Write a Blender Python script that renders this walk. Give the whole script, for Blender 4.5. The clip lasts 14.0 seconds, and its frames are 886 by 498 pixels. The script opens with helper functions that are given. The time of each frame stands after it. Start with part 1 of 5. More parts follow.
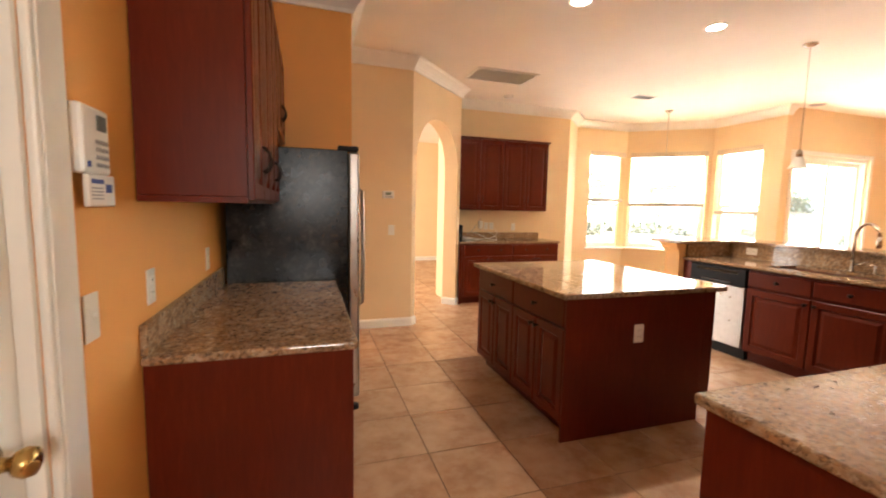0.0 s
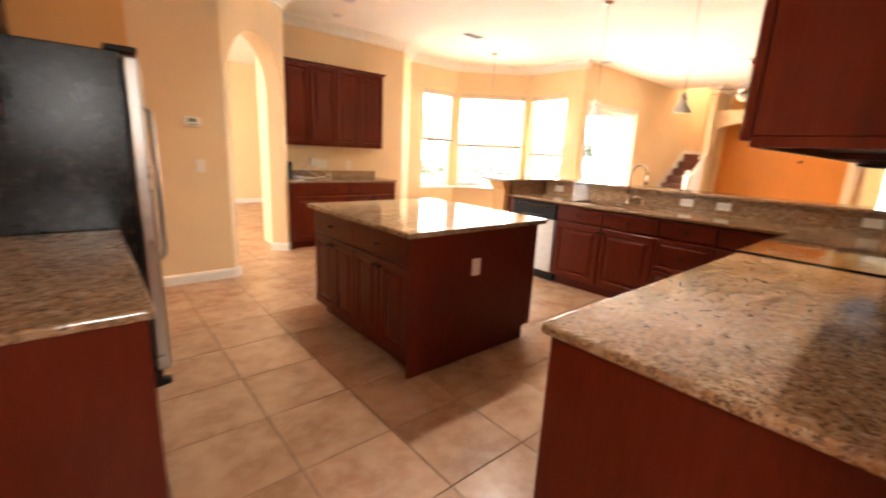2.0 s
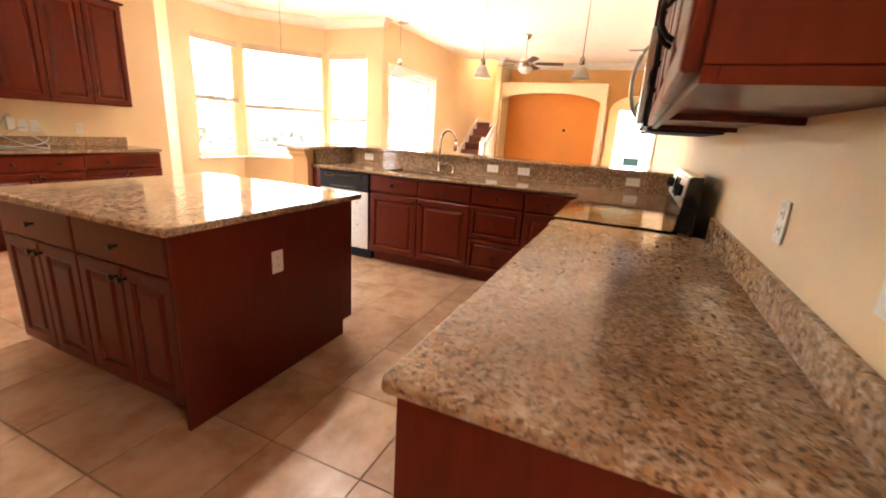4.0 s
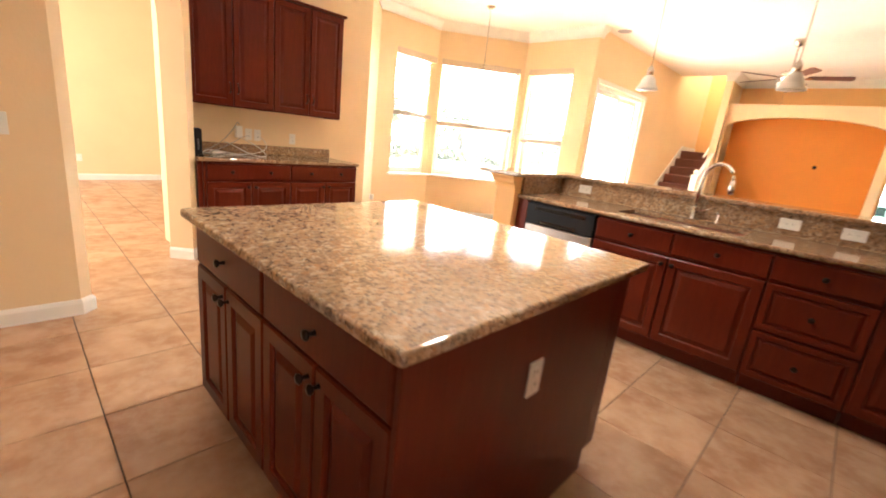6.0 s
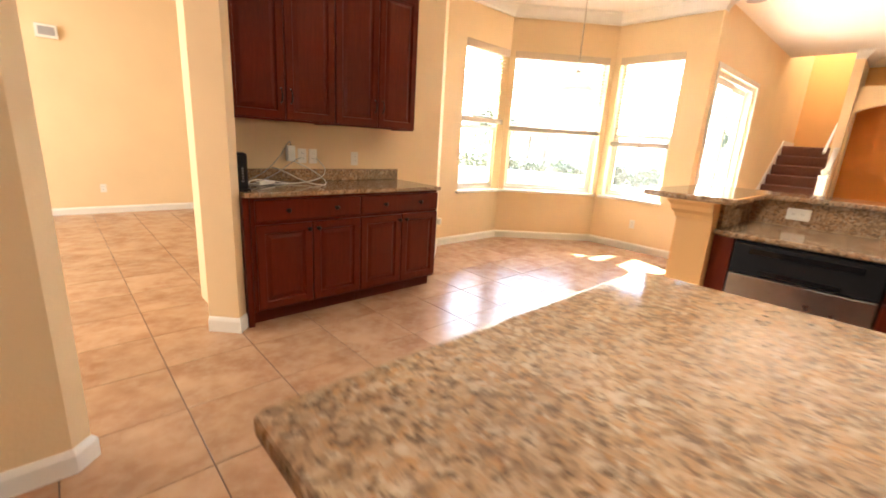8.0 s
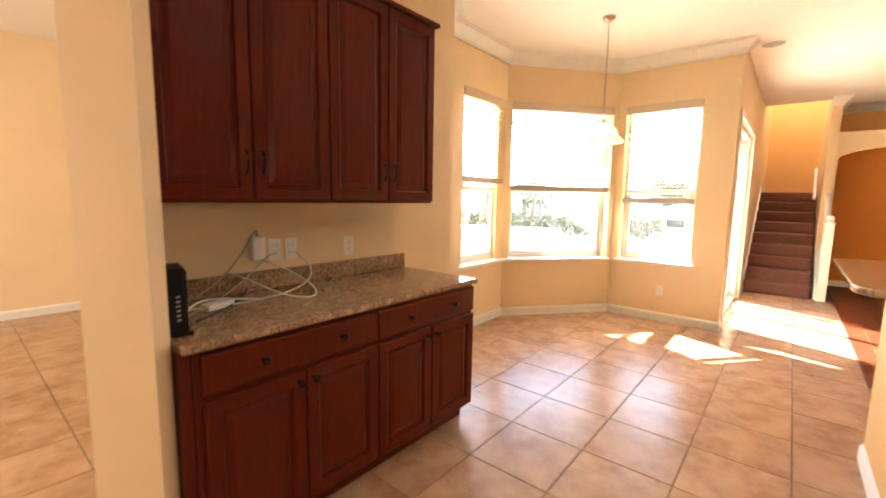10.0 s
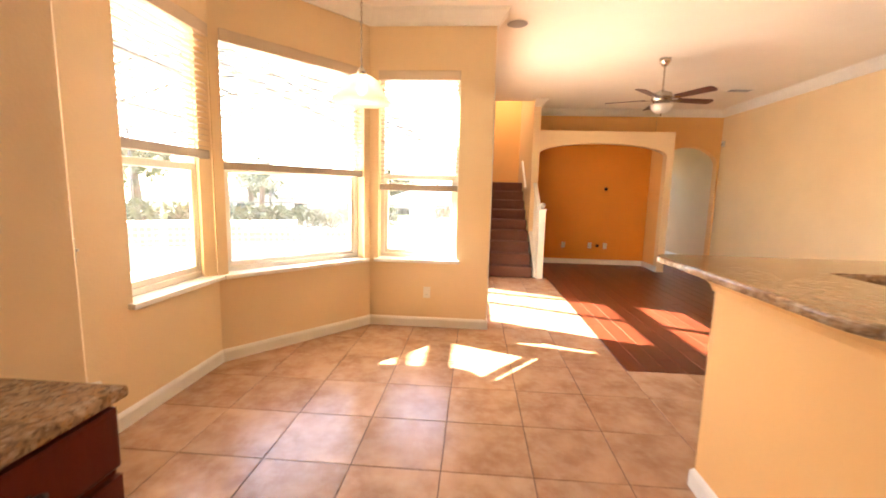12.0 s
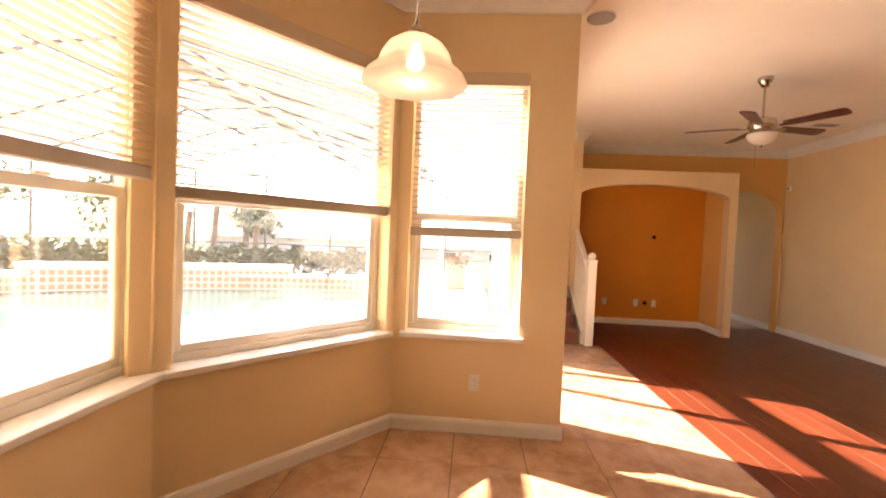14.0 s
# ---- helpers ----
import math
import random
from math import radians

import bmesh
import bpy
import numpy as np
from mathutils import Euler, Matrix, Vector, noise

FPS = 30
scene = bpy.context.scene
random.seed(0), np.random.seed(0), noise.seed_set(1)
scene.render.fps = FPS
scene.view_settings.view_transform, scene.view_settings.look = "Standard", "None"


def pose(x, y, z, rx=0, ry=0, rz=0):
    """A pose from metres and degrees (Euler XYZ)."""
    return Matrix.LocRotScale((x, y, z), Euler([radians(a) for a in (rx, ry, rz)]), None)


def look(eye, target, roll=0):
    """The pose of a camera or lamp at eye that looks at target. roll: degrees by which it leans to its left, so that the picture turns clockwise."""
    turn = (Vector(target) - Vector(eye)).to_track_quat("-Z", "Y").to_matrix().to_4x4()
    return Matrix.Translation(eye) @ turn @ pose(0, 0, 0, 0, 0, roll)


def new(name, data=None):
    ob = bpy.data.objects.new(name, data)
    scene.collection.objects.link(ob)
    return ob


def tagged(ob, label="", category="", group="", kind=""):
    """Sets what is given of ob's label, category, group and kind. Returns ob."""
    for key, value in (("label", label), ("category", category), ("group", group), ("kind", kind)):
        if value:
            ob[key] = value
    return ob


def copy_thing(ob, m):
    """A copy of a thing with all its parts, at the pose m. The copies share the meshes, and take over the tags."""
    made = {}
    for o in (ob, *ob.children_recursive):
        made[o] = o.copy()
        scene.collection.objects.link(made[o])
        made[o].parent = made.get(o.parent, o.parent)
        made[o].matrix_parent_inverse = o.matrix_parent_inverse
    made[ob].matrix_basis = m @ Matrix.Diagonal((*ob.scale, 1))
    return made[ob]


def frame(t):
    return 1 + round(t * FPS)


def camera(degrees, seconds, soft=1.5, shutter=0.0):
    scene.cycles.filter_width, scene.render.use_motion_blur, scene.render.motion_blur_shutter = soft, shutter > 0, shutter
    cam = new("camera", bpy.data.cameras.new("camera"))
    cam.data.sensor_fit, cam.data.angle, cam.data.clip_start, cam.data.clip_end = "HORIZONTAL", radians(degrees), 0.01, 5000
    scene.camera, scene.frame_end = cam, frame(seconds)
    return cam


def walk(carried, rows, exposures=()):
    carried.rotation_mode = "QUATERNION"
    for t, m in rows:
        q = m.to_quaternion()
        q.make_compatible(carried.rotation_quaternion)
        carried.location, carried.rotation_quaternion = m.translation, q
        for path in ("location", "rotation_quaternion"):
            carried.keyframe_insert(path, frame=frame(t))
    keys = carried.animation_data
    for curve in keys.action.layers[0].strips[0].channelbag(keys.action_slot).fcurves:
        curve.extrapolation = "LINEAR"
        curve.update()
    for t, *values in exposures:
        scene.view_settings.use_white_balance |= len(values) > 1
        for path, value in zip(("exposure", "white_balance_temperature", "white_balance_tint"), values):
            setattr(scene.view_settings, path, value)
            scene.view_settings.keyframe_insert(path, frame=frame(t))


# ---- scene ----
cam = camera(93.3, 14.0, soft=1.8, shutter=0.5)
PATH = [
    (0, (0.919, 1.184, 1.4), (1.534, 3.077, 1.202), 1.2),
    (0.5, (0.893, 1.193, 1.388), (1.393, 3.109, 1.108), 1.8),
    (1, (0.883, 1.222, 1.378), (1.357, 3.131, 1.018), 2.8),
    (1.5, (0.912, 1.297, 1.37), (1.676, 3.096, 0.949), 2.5),
    (2, (0.984, 1.367, 1.362), (2.255, 2.844, 0.913), 2.8),
    (2.5, (1.125, 1.455, 1.335), (2.612, 2.718, 0.894), 4.6),
    (2.7, (1.148, 1.474, 1.327), (2.695, 2.64, 0.829), 4.5),
    (4.8, (1.533, 2.037, 1.331), (3.342, 2.729, 0.829), 3.7),
    (5, (1.572, 2.169, 1.324), (3.341, 2.989, 0.877), 3.0),
    (5.5, (1.701, 2.443, 1.304), (3.333, 3.475, 0.784), 3.3),
    (6, (1.853, 2.693, 1.3), (3.261, 4.019, 0.791), 6.4),
    (6.5, (1.942, 2.99, 1.293), (3.329, 4.333, 0.772), 5.8),
    (7, (2.016, 3.282, 1.312), (3.368, 4.662, 0.795), 4.9),
    (7.2, (2.058, 3.424, 1.295), (3.34, 4.884, 0.82), 5.0),
    (9.3, (2.276, 4.91, 1.319), (3.793, 6.134, 0.87), 1.3),
    (9.5, (2.33, 5.004, 1.349), (3.896, 6.184, 0.956), 2.3),
    (10, (2.537, 5.305, 1.406), (4.065, 6.572, 1.163), 1.0),
    (10.5, (2.789, 5.507, 1.421), (4.567, 6.383, 1.151), 0.9),
    (11, (3.11, 5.679, 1.388), (5.026, 6.193, 1.131), -0.8),
    (11.5, (3.445, 5.782, 1.379), (5.4, 6.135, 1.151), 1.1),
    (12, (3.769, 5.972, 1.371), (5.746, 6.116, 1.104), 1.4),
    (12.5, (4.123, 6.136, 1.347), (6.091, 6.46, 1.189), 1.6),
    (13, (4.432, 6.328, 1.368), (6.397, 6.679, 1.246), 3.7),
    (13.5, (4.702, 6.475, 1.379), (6.683, 6.702, 1.225), 2.0),
    (14, (4.993, 6.493, 1.383), (6.988, 6.627, 1.321), 2.5),
]
EXPOSURES = [(0.0, 4.55, 6300, 10), (2.5, 4.8, 6200, 10), (5.0, 4.93, 5950, 9), (7.0, 4.58, 5950, 5), (9.5, 4.12, 6350, 7), (11.0, 3.98, 6700, 12), (12.5, 3.74, 7300, 18), (14.0, 3.10, 7800, 26)]
walk(cam, [(t, look(eye, target, roll)) for t, eye, target, roll in PATH], exposures=EXPOSURES)

# ---- world, sun, lights ----
SUN_PLAN = Vector((0.37, 0.93, 0.0)).normalized()
SUN_EL = radians(39)
world = bpy.data.worlds.new("sky")
scene.world = world
world.use_nodes = True
wn = world.node_tree
sky = wn.nodes.new("ShaderNodeTexSky")
sky.sky_type = "NISHITA"
sky.sun_disc = False
sky.sun_elevation = SUN_EL
sky.sun_rotation = math.atan2(SUN_PLAN.x, SUN_PLAN.y)
wn.links.new(sky.outputs[0], wn.nodes["Background"].inputs[0])
wn.nodes["Background"].inputs[1].default_value = 0.15
sun_dir = Vector((SUN_PLAN.x * math.cos(SUN_EL), SUN_PLAN.y * math.cos(SUN_EL), math.sin(SUN_EL)))
sun = new("sun", bpy.data.lights.new("sun", "SUN"))
sun.data.energy, sun.data.angle, sun.data.color = 5.0, radians(0.53), (1.0, 0.93, 0.82)
sun.matrix_world = look(sun_dir * 40, (0, 0, 0))


def area(name, eye, target, sx, sy, watts, colour=(1, 0.95, 0.88)):
    lamp = new(name, bpy.data.lights.new(name, "AREA"))
    lamp.data.shape, lamp.data.size, lamp.data.size_y, lamp.data.energy, lamp.data.color = "RECTANGLE", sx, sy, watts, colour
    lamp.matrix_world = look(eye, target)
    return lamp


def bulb(name, place, watts, size=0.05, colour=(1, 0.82, 0.6)):
    lamp = new(name, bpy.data.lights.new(name, "POINT"))
    lamp.data.energy, lamp.data.shadow_soft_size, lamp.data.color = watts, size, colour
    lamp.location = place
    return lamp


# area lamps in the rooms that adjoin: entry behind the walk, hall past the arch, stairwell, front hall; only the last
# has an opening
# stands in for an unseen bright source behind the walk, mirrored by the fridge
area("entry_daylight", (1.0, -0.50, 1.72), (1.0, 2.0, 1.95), 0.55, 0.75, 1.3)
# added fill for the room past the arch, whose walls have no window
area("hall_fill", (-0.85, 9.2, 1.6), (3.0, 9.2, 1.2), 3.0, 2.2, 11.5)
# added fill under the closed stairwell ceiling
area("stairwell_fill", (13.2, 5.4, 5.0), (13.2, 5.4, 0), 0.8, 0.6, 4)
area("front_hall_daylight", (16.3, 1.9, 1.5), (12.0, 1.9, 1.3), 0.9, 2.2, 0.5)


# ---- materials ----
def mat(name, rough=0.5, metal=0.0):
    m = bpy.data.materials.new(name)
    m.use_nodes = True
    b = m.node_tree.nodes["Principled BSDF"]
    b.inputs["Roughness"].default_value, b.inputs["Metallic"].default_value = rough, metal
    return m, m.node_tree, b


def node(t, kind, **values):
    n = t.nodes.new(kind)
    for k, v in values.items():
        n.inputs[k.replace("_", " ")].default_value = v
    return n


def coords(t, scale=(1, 1, 1)):
    c = t.nodes.new("ShaderNodeNewGeometry")
    mp = t.nodes.new("ShaderNodeMapping")
    mp.inputs["Scale"].default_value = scale
    t.links.new(c.outputs["Position"], mp.inputs["Vector"])
    return mp.outputs[0]


def ramp(t, fac, stops):
    r = t.nodes.new("ShaderNodeValToRGB")
    e = r.color_ramp.elements
    e[0].position, e[0].color = stops[0][0], (*stops[0][1], 1)
    e[1].position, e[1].color = stops[-1][0], (*stops[-1][1], 1)
    for p, c in stops[1:-1]:
        e.new(p).color = (*c, 1)
    t.links.new(fac, r.inputs[0])
    return r.outputs[0]


def noise_of(t, vec, scale, detail=4, rough=0.55, distort=0.0):
    n = node(t, "ShaderNodeTexNoise", Scale=scale, Detail=detail, Roughness=rough, Distortion=distort)
    t.links.new(vec, n.inputs["Vector"])
    return n.outputs[0]


def mix(t, kind, fac, a, b):
    m = t.nodes.new("ShaderNodeMix")
    m.data_type, m.blend_type = "RGBA", kind
    for sock, v in ((m.inputs[0], fac), (m.inputs[6], a), (m.inputs[7], b)):
        if isinstance(v, (int, float)):
            sock.default_value = v
        elif isinstance(v, tuple):
            sock.default_value = (*v, 1)
        else:
            t.links.new(v, sock)
    return m.outputs[2]


def bump(t, b, height, strength=0.2, distance=0.01):
    n = t.nodes.new("ShaderNodeBump")
    n.inputs["Strength"].default_value, n.inputs["Distance"].default_value = strength, distance
    t.links.new(height, n.inputs["Height"])
    t.links.new(n.outputs[0], b.inputs["Normal"])


def gloss(t, b, fac, low, high):
    r = t.nodes.new("ShaderNodeMapRange")
    r.inputs["To Min"].default_value, r.inputs["To Max"].default_value = low, high
    t.links.new(fac, r.inputs[0])
    t.links.new(r.outputs[0], b.inputs["Roughness"])


def plain(name, colour, rough=0.5, metal=0.0, scale=6.0, vary=0.12, bumpy=0.0, fine=90.0):
    """Paint, metal or plastic: one colour with faint mottling, uneven gloss and an optional fine relief."""
    m, t, b = mat(name, rough, metal)
    v = coords(t)
    n = noise_of(t, v, scale, 5)
    dark = tuple(c * (1 - vary) for c in colour)
    light = tuple(min(1, c * (1 + vary * 0.5)) for c in colour)
    t.links.new(ramp(t, n, [(0.3, dark), (0.7, light)]), b.inputs["Base Color"])
    gloss(t, b, n, max(0.02, rough - 0.08), min(1, rough + 0.08))
    if bumpy:
        bump(t, b, noise_of(t, v, fine, 3), bumpy, 0.004)
    return m


cream = plain("cream_wall_paint", (0.80, 0.61, 0.36), 0.6, vary=0.05, scale=1.5, bumpy=0.25, fine=70)
peach = plain("orange_peach_wall_paint", (0.84, 0.40, 0.10), 0.55, vary=0.06, scale=1.5, bumpy=0.25, fine=70)
pier_paint = plain("warm_yellow_wall_paint", (0.82, 0.47, 0.17), 0.58, vary=0.05, scale=1.5, bumpy=0.25, fine=70)
# wall colour darkened to grey-beige so that the front hall looks dim
hall_dim_paint = plain("dimmed_wall_paint", (0.40, 0.34, 0.24), 0.6, vary=0.06, scale=1.5, bumpy=0.25, fine=70)
orange = plain("deep_orange_wall_paint", (0.72, 0.26, 0.025), 0.55, vary=0.08, scale=1.2, bumpy=0.25, fine=70)
ceiling_paint = plain("ceiling_paint", (0.86, 0.80, 0.70), 0.75, vary=0.03, scale=2, bumpy=0.5, fine=45)
white_trim = plain("white_trim_paint", (0.80, 0.77, 0.70), 0.35, vary=0.04, scale=8, bumpy=0.05)
white_plastic = plain("white_plastic", (0.80, 0.77, 0.70), 0.35, vary=0.03)
black_plastic = plain("black_plastic", (0.012, 0.012, 0.013), 0.5, vary=0.2)
black_plastic.node_tree.nodes["Principled BSDF"].inputs["Specular IOR Level"].default_value = 0.2
black_glass = plain("black_ceramic_glass", (0.01, 0.01, 0.011), 0.06, vary=0.1)
steel = plain("brushed_steel", (0.45, 0.43, 0.40), 0.3, 1.0, vary=0.08, scale=20)
nickel = plain("satin_nickel", (0.55, 0.50, 0.43), 0.25, 1.0, vary=0.08)
bronze = plain("dark_bronze", (0.035, 0.025, 0.02), 0.35, 0.9, vary=0.2)
brass = plain("aged_brass", (0.55, 0.36, 0.13), 0.28, 1.0, vary=0.15)
carpet = plain("brown_carpet", (0.20, 0.085, 0.06), 0.95, vary=0.3, scale=60, bumpy=0.9, fine=300)
blind_mat = plain("white_blind_slat", (0.62, 0.49, 0.35), 0.45, vary=0.04)
shade_rail = plain("taupe_blind_rail", (0.42, 0.36, 0.28), 0.55, vary=0.08)
grout = plain("grout", (0.13, 0.085, 0.06), 0.85, vary=0.25, scale=25)
# pale colour for the plank joints, in place of gleaming bevels
bed_mat = plain("pale_joint_gleam", (0.34, 0.15, 0.09), 0.7, vary=0.15, scale=20)
screen_grey = plain("lcd_grey", (0.13, 0.14, 0.12), 0.3)
blue_print = plain("blue_print", (0.05, 0.09, 0.35), 0.5)
grey_print = plain("grey_print", (0.35, 0.34, 0.33), 0.5)
green_lcd = plain("lcd_green", (0.20, 0.24, 0.16), 0.3)
outdoor_white = plain("white_aluminium", (0.75, 0.75, 0.73), 0.45, vary=0.05)
deck_mat = plain("pale_concrete_deck", (0.68, 0.65, 0.59), 0.85, vary=0.15, scale=3, bumpy=0.3)
stucco = plain("pale_stucco", (0.62, 0.56, 0.47), 0.85, vary=0.1, scale=2, bumpy=0.5, fine=40)
roof_mat = plain("grey_roof_shingle", (0.30, 0.28, 0.26), 0.85, vary=0.25, scale=8, bumpy=0.6, fine=20)
grass_mat = plain("lawn_ground", (0.06, 0.10, 0.03), 0.95, vary=0.4, scale=4, bumpy=0.6, fine=40)
pool_tile = plain("pool_wall_tile", (0.36, 0.24, 0.16), 0.4, vary=0.2, scale=6)
pool_plaster = plain("pool_plaster", (0.35, 0.62, 0.62), 0.6, vary=0.08)
bark = plain("palm_bark", (0.16, 0.11, 0.075), 0.9, vary=0.35, scale=14, bumpy=0.8, fine=30)
leaf_mat = plain("leaf_green", (0.10, 0.12, 0.05), 0.55, vary=0.45, scale=5)
flower_mat = plain("red_flowers", (0.5, 0.05, 0.06), 0.6, vary=0.3)
fan_wood = plain("reddish_fan_blade", (0.10, 0.028, 0.018), 0.35, vary=0.25, scale=15)
sink_mat = plain("sink_steel", (0.35, 0.33, 0.30), 0.35, 1.0, vary=0.15)
cable_white = plain("white_cable", (0.75, 0.72, 0.66), 0.5)


def cherry_material():
    m, t, b = mat("cherry_stained_wood", 0.3)
    v = coords(t, (9, 9, 1.1))
    grain = noise_of(t, v, 6.0, 6, 0.6, 0.6)
    cloud = noise_of(t, coords(t), 2.6, 3)
    base = ramp(t, grain, [(0.25, (0.100, 0.0135, 0.0046)), (0.55, (0.124, 0.0175, 0.0058)), (0.8, (0.150, 0.0230, 0.0076))])
    t.links.new(mix(t, "MULTIPLY", 0.35, base, ramp(t, cloud, [(0.3, (0.6, 0.55, 0.5)), (0.7, (1, 1, 1))])), b.inputs["Base Color"])
    gloss(t, b, cloud, 0.24, 0.38)
    bump(t, b, grain, 0.03, 0.003)
    b.inputs["Specular IOR Level"].default_value = 0.19
    return m


cherry = cherry_material()


def granite_material():
    m, t, b = mat("speckled_tan_granite", 0.08)
    v = coords(t)
    wob = mix(t, "LINEAR_LIGHT", 0.03, v, node_color(t, v))
    cell = node(t, "ShaderNodeTexVoronoi", Scale=95.0, Randomness=1.0)
    t.links.new(wob, cell.inputs["Vector"])
    r = t.nodes.new("ShaderNodeSeparateColor")
    t.links.new(cell.outputs["Color"], r.inputs[0])
    base = ramp(t, r.outputs[0], [(0.0, (0.22, 0.14, 0.085)), (0.25, (0.37, 0.225, 0.12)), (0.55, (0.48, 0.335, 0.205)), (0.8, (0.42, 0.215, 0.085)), (1.0, (0.58, 0.47, 0.34))])
    dark = ramp(t, noise_of(t, v, 70, 4, 0.6), [(0.385, (0.06, 0.042, 0.032)), (0.46, (1, 1, 1))])
    spots = ramp(t, noise_of(t, v, 26, 4, 0.6), [(0.36, (0.50, 0.46, 0.43)), (0.52, (1, 1, 1))])
    pale = ramp(t, noise_of(t, v, 24, 4, 0.6), [(0.56, (0, 0, 0)), (0.68, (0.8, 0.8, 0.8))])
    c = mix(t, "MULTIPLY", 0.75, base, dark)
    c = mix(t, "MULTIPLY", 0.6, c, spots)
    c = mix(t, "MIX", pale, c, (0.58, 0.46, 0.33))
    c = mix(t, "MULTIPLY", 0.6, c, ramp(t, noise_of(t, v, 7, 5, 0.6, 0.5), [(0.3, (0.46, 0.40, 0.37)), (0.62, (1.0, 1.0, 1.0))]))
    c = mix(t, "MIX", 0.14, c, (0.38, 0.26, 0.165))
    t.links.new(c, b.inputs["Base Color"])
    gloss(t, b, noise_of(t, v, 30, 3), 0.05, 0.13)
    b.inputs["Specular IOR Level"].default_value = 0.6
    return m


def node_color(t, v):
    n = node(t, "ShaderNodeTexNoise", Scale=18.0, Detail=3.0)
    t.links.new(v, n.inputs["Vector"])
    return n.outputs["Color"]


granite = granite_material()


def tile_material():
    m, t, b = mat("mottled_ceramic_tile", 0.25)
    info = t.nodes.new("ShaderNodeObjectInfo")
    off = t.nodes.new("ShaderNodeVectorMath")
    off.operation = "SCALE"
    comb = t.nodes.new("ShaderNodeCombineXYZ")
    for i in range(3):
        t.links.new(info.outputs["Random"], comb.inputs[i])
    t.links.new(comb.outputs[0], off.inputs[0])
    off.inputs["Scale"].default_value = 17.0
    add = t.nodes.new("ShaderNodeVectorMath")
    t.links.new(coords(t), add.inputs[0])
    t.links.new(off.outputs[0], add.inputs[1])
    v = add.outputs[0]
    soft = t.nodes.new("ShaderNodeMapRange")
    soft.interpolation_type = "SMOOTHSTEP"
    soft.inputs["From Min"].default_value, soft.inputs["From Max"].default_value = 0.25, 0.75
    t.links.new(noise_of(t, v, 4.5, 3, 0.5), soft.inputs[0])
    cloud = soft.outputs[0]
    streak = t.nodes.new("ShaderNodeMapRange")
    streak.interpolation_type = "SMOOTHSTEP"
    streak.inputs["From Min"].default_value, streak.inputs["From Max"].default_value = 0.35, 0.75
    streak.inputs["To Max"].default_value = 0.45
    t.links.new(noise_of(t, v, 13, 4, 0.6), streak.inputs[0])
    c = mix(t, "MIX", cloud, (0.375, 0.196, 0.106), (0.545, 0.345, 0.208))
    c = mix(t, "MIX", streak.outputs[0], c, (0.60, 0.43, 0.29))
    tone = ramp(t, info.outputs["Random"], [(0.0, (0.88, 0.86, 0.84)), (1.0, (1, 1, 1))])
    t.links.new(mix(t, "MULTIPLY", 1.0, c, tone), b.inputs["Base Color"])
    b.inputs["Roughness"].default_value = 0.27
    return m


tile_mat = tile_material()


def plank_material():
    m, t, b = mat("dark_cherry_floorboard", 0.25)
    info = t.nodes.new("ShaderNodeObjectInfo")
    v = coords(t, (1.0, 9.0, 1.0))
    grain = noise_of(t, v, 7.0, 6, 0.6, 0.5)
    base = ramp(t, grain, [(0.25, (0.082, 0.017, 0.008)), (0.6, (0.140, 0.033, 0.015)), (0.85, (0.19, 0.052, 0.026))])
    tone = ramp(t, info.outputs["Random"], [(0.0, (0.7, 0.68, 0.66)), (1.0, (1, 1, 1))])
    t.links.new(mix(t, "MULTIPLY", 1.0, base, tone), b.inputs["Base Color"])
    gloss(t, b, grain, 0.26, 0.40)
    b.inputs["Specular IOR Level"].default_value = 0.35
    bump(t, b, grain, 0.08, 0.003)
    return m


plank_mat = plank_material()


def fridge_black():
    m, t, b = mat("textured_black_painted_sheen", 0.3)
    v = coords(t)
    n = noise_of(t, v, 14, 8, 0.75)
    # paler mottling in the base colour imitates patchy reflections
    t.links.new(ramp(t, n, [(0.4, (0.005, 0.005, 0.005)), (0.52, (0.010, 0.0095, 0.008)), (0.68, (0.045, 0.041, 0.036))]), b.inputs["Base Color"])
    b.inputs["Specular IOR Level"].default_value = 0.24
    gloss(t, b, n, 0.14, 0.34)
    bump(t, b, noise_of(t, v, 120, 3), 0.12, 0.002)
    return m


fridge_side = fridge_black()


def glass_material(name, rough=0.0, colour=(1, 1, 1)):
    m, t, b = mat(name, rough)
    out = t.nodes["Material Output"]
    clear = t.nodes.new("ShaderNodeBsdfTransparent")
    clear.inputs[0].default_value = (*colour, 1)
    shiny = t.nodes.new("ShaderNodeBsdfGlossy")
    shiny.inputs["Roughness"].default_value = rough
    mx = t.nodes.new("ShaderNodeMixShader")
    mx.inputs[0].default_value = 0.05
    t.links.new(clear.outputs[0], mx.inputs[1])
    t.links.new(shiny.outputs[0], mx.inputs[2])
    # translucent veil mixed into the pane stands in for glare haze, lit by the sun
    veil = t.nodes.new("ShaderNodeBsdfTranslucent")
    veil.inputs[0].default_value = (1, 0.99, 0.96, 1)
    both = t.nodes.new("ShaderNodeMixShader")
    both.inputs[0].default_value = 0.017
    t.links.new(mx.outputs[0], both.inputs[1])
    t.links.new(veil.outputs[0], both.inputs[2])
    t.links.new(both.outputs[0], out.inputs[0])
    return m


pane_mat = glass_material("veiled_window_glass")


def glowing(name, colour, strength, through_it=0.5):
    m, t, b = mat(name, 0.35)
    b.inputs["Base Color"].default_value = (*colour, 1)
    b.inputs["Emission Color"].default_value = (*colour, 1)
    b.inputs["Emission Strength"].default_value = strength
    b.inputs["Transmission Weight"].default_value = through_it
    return m


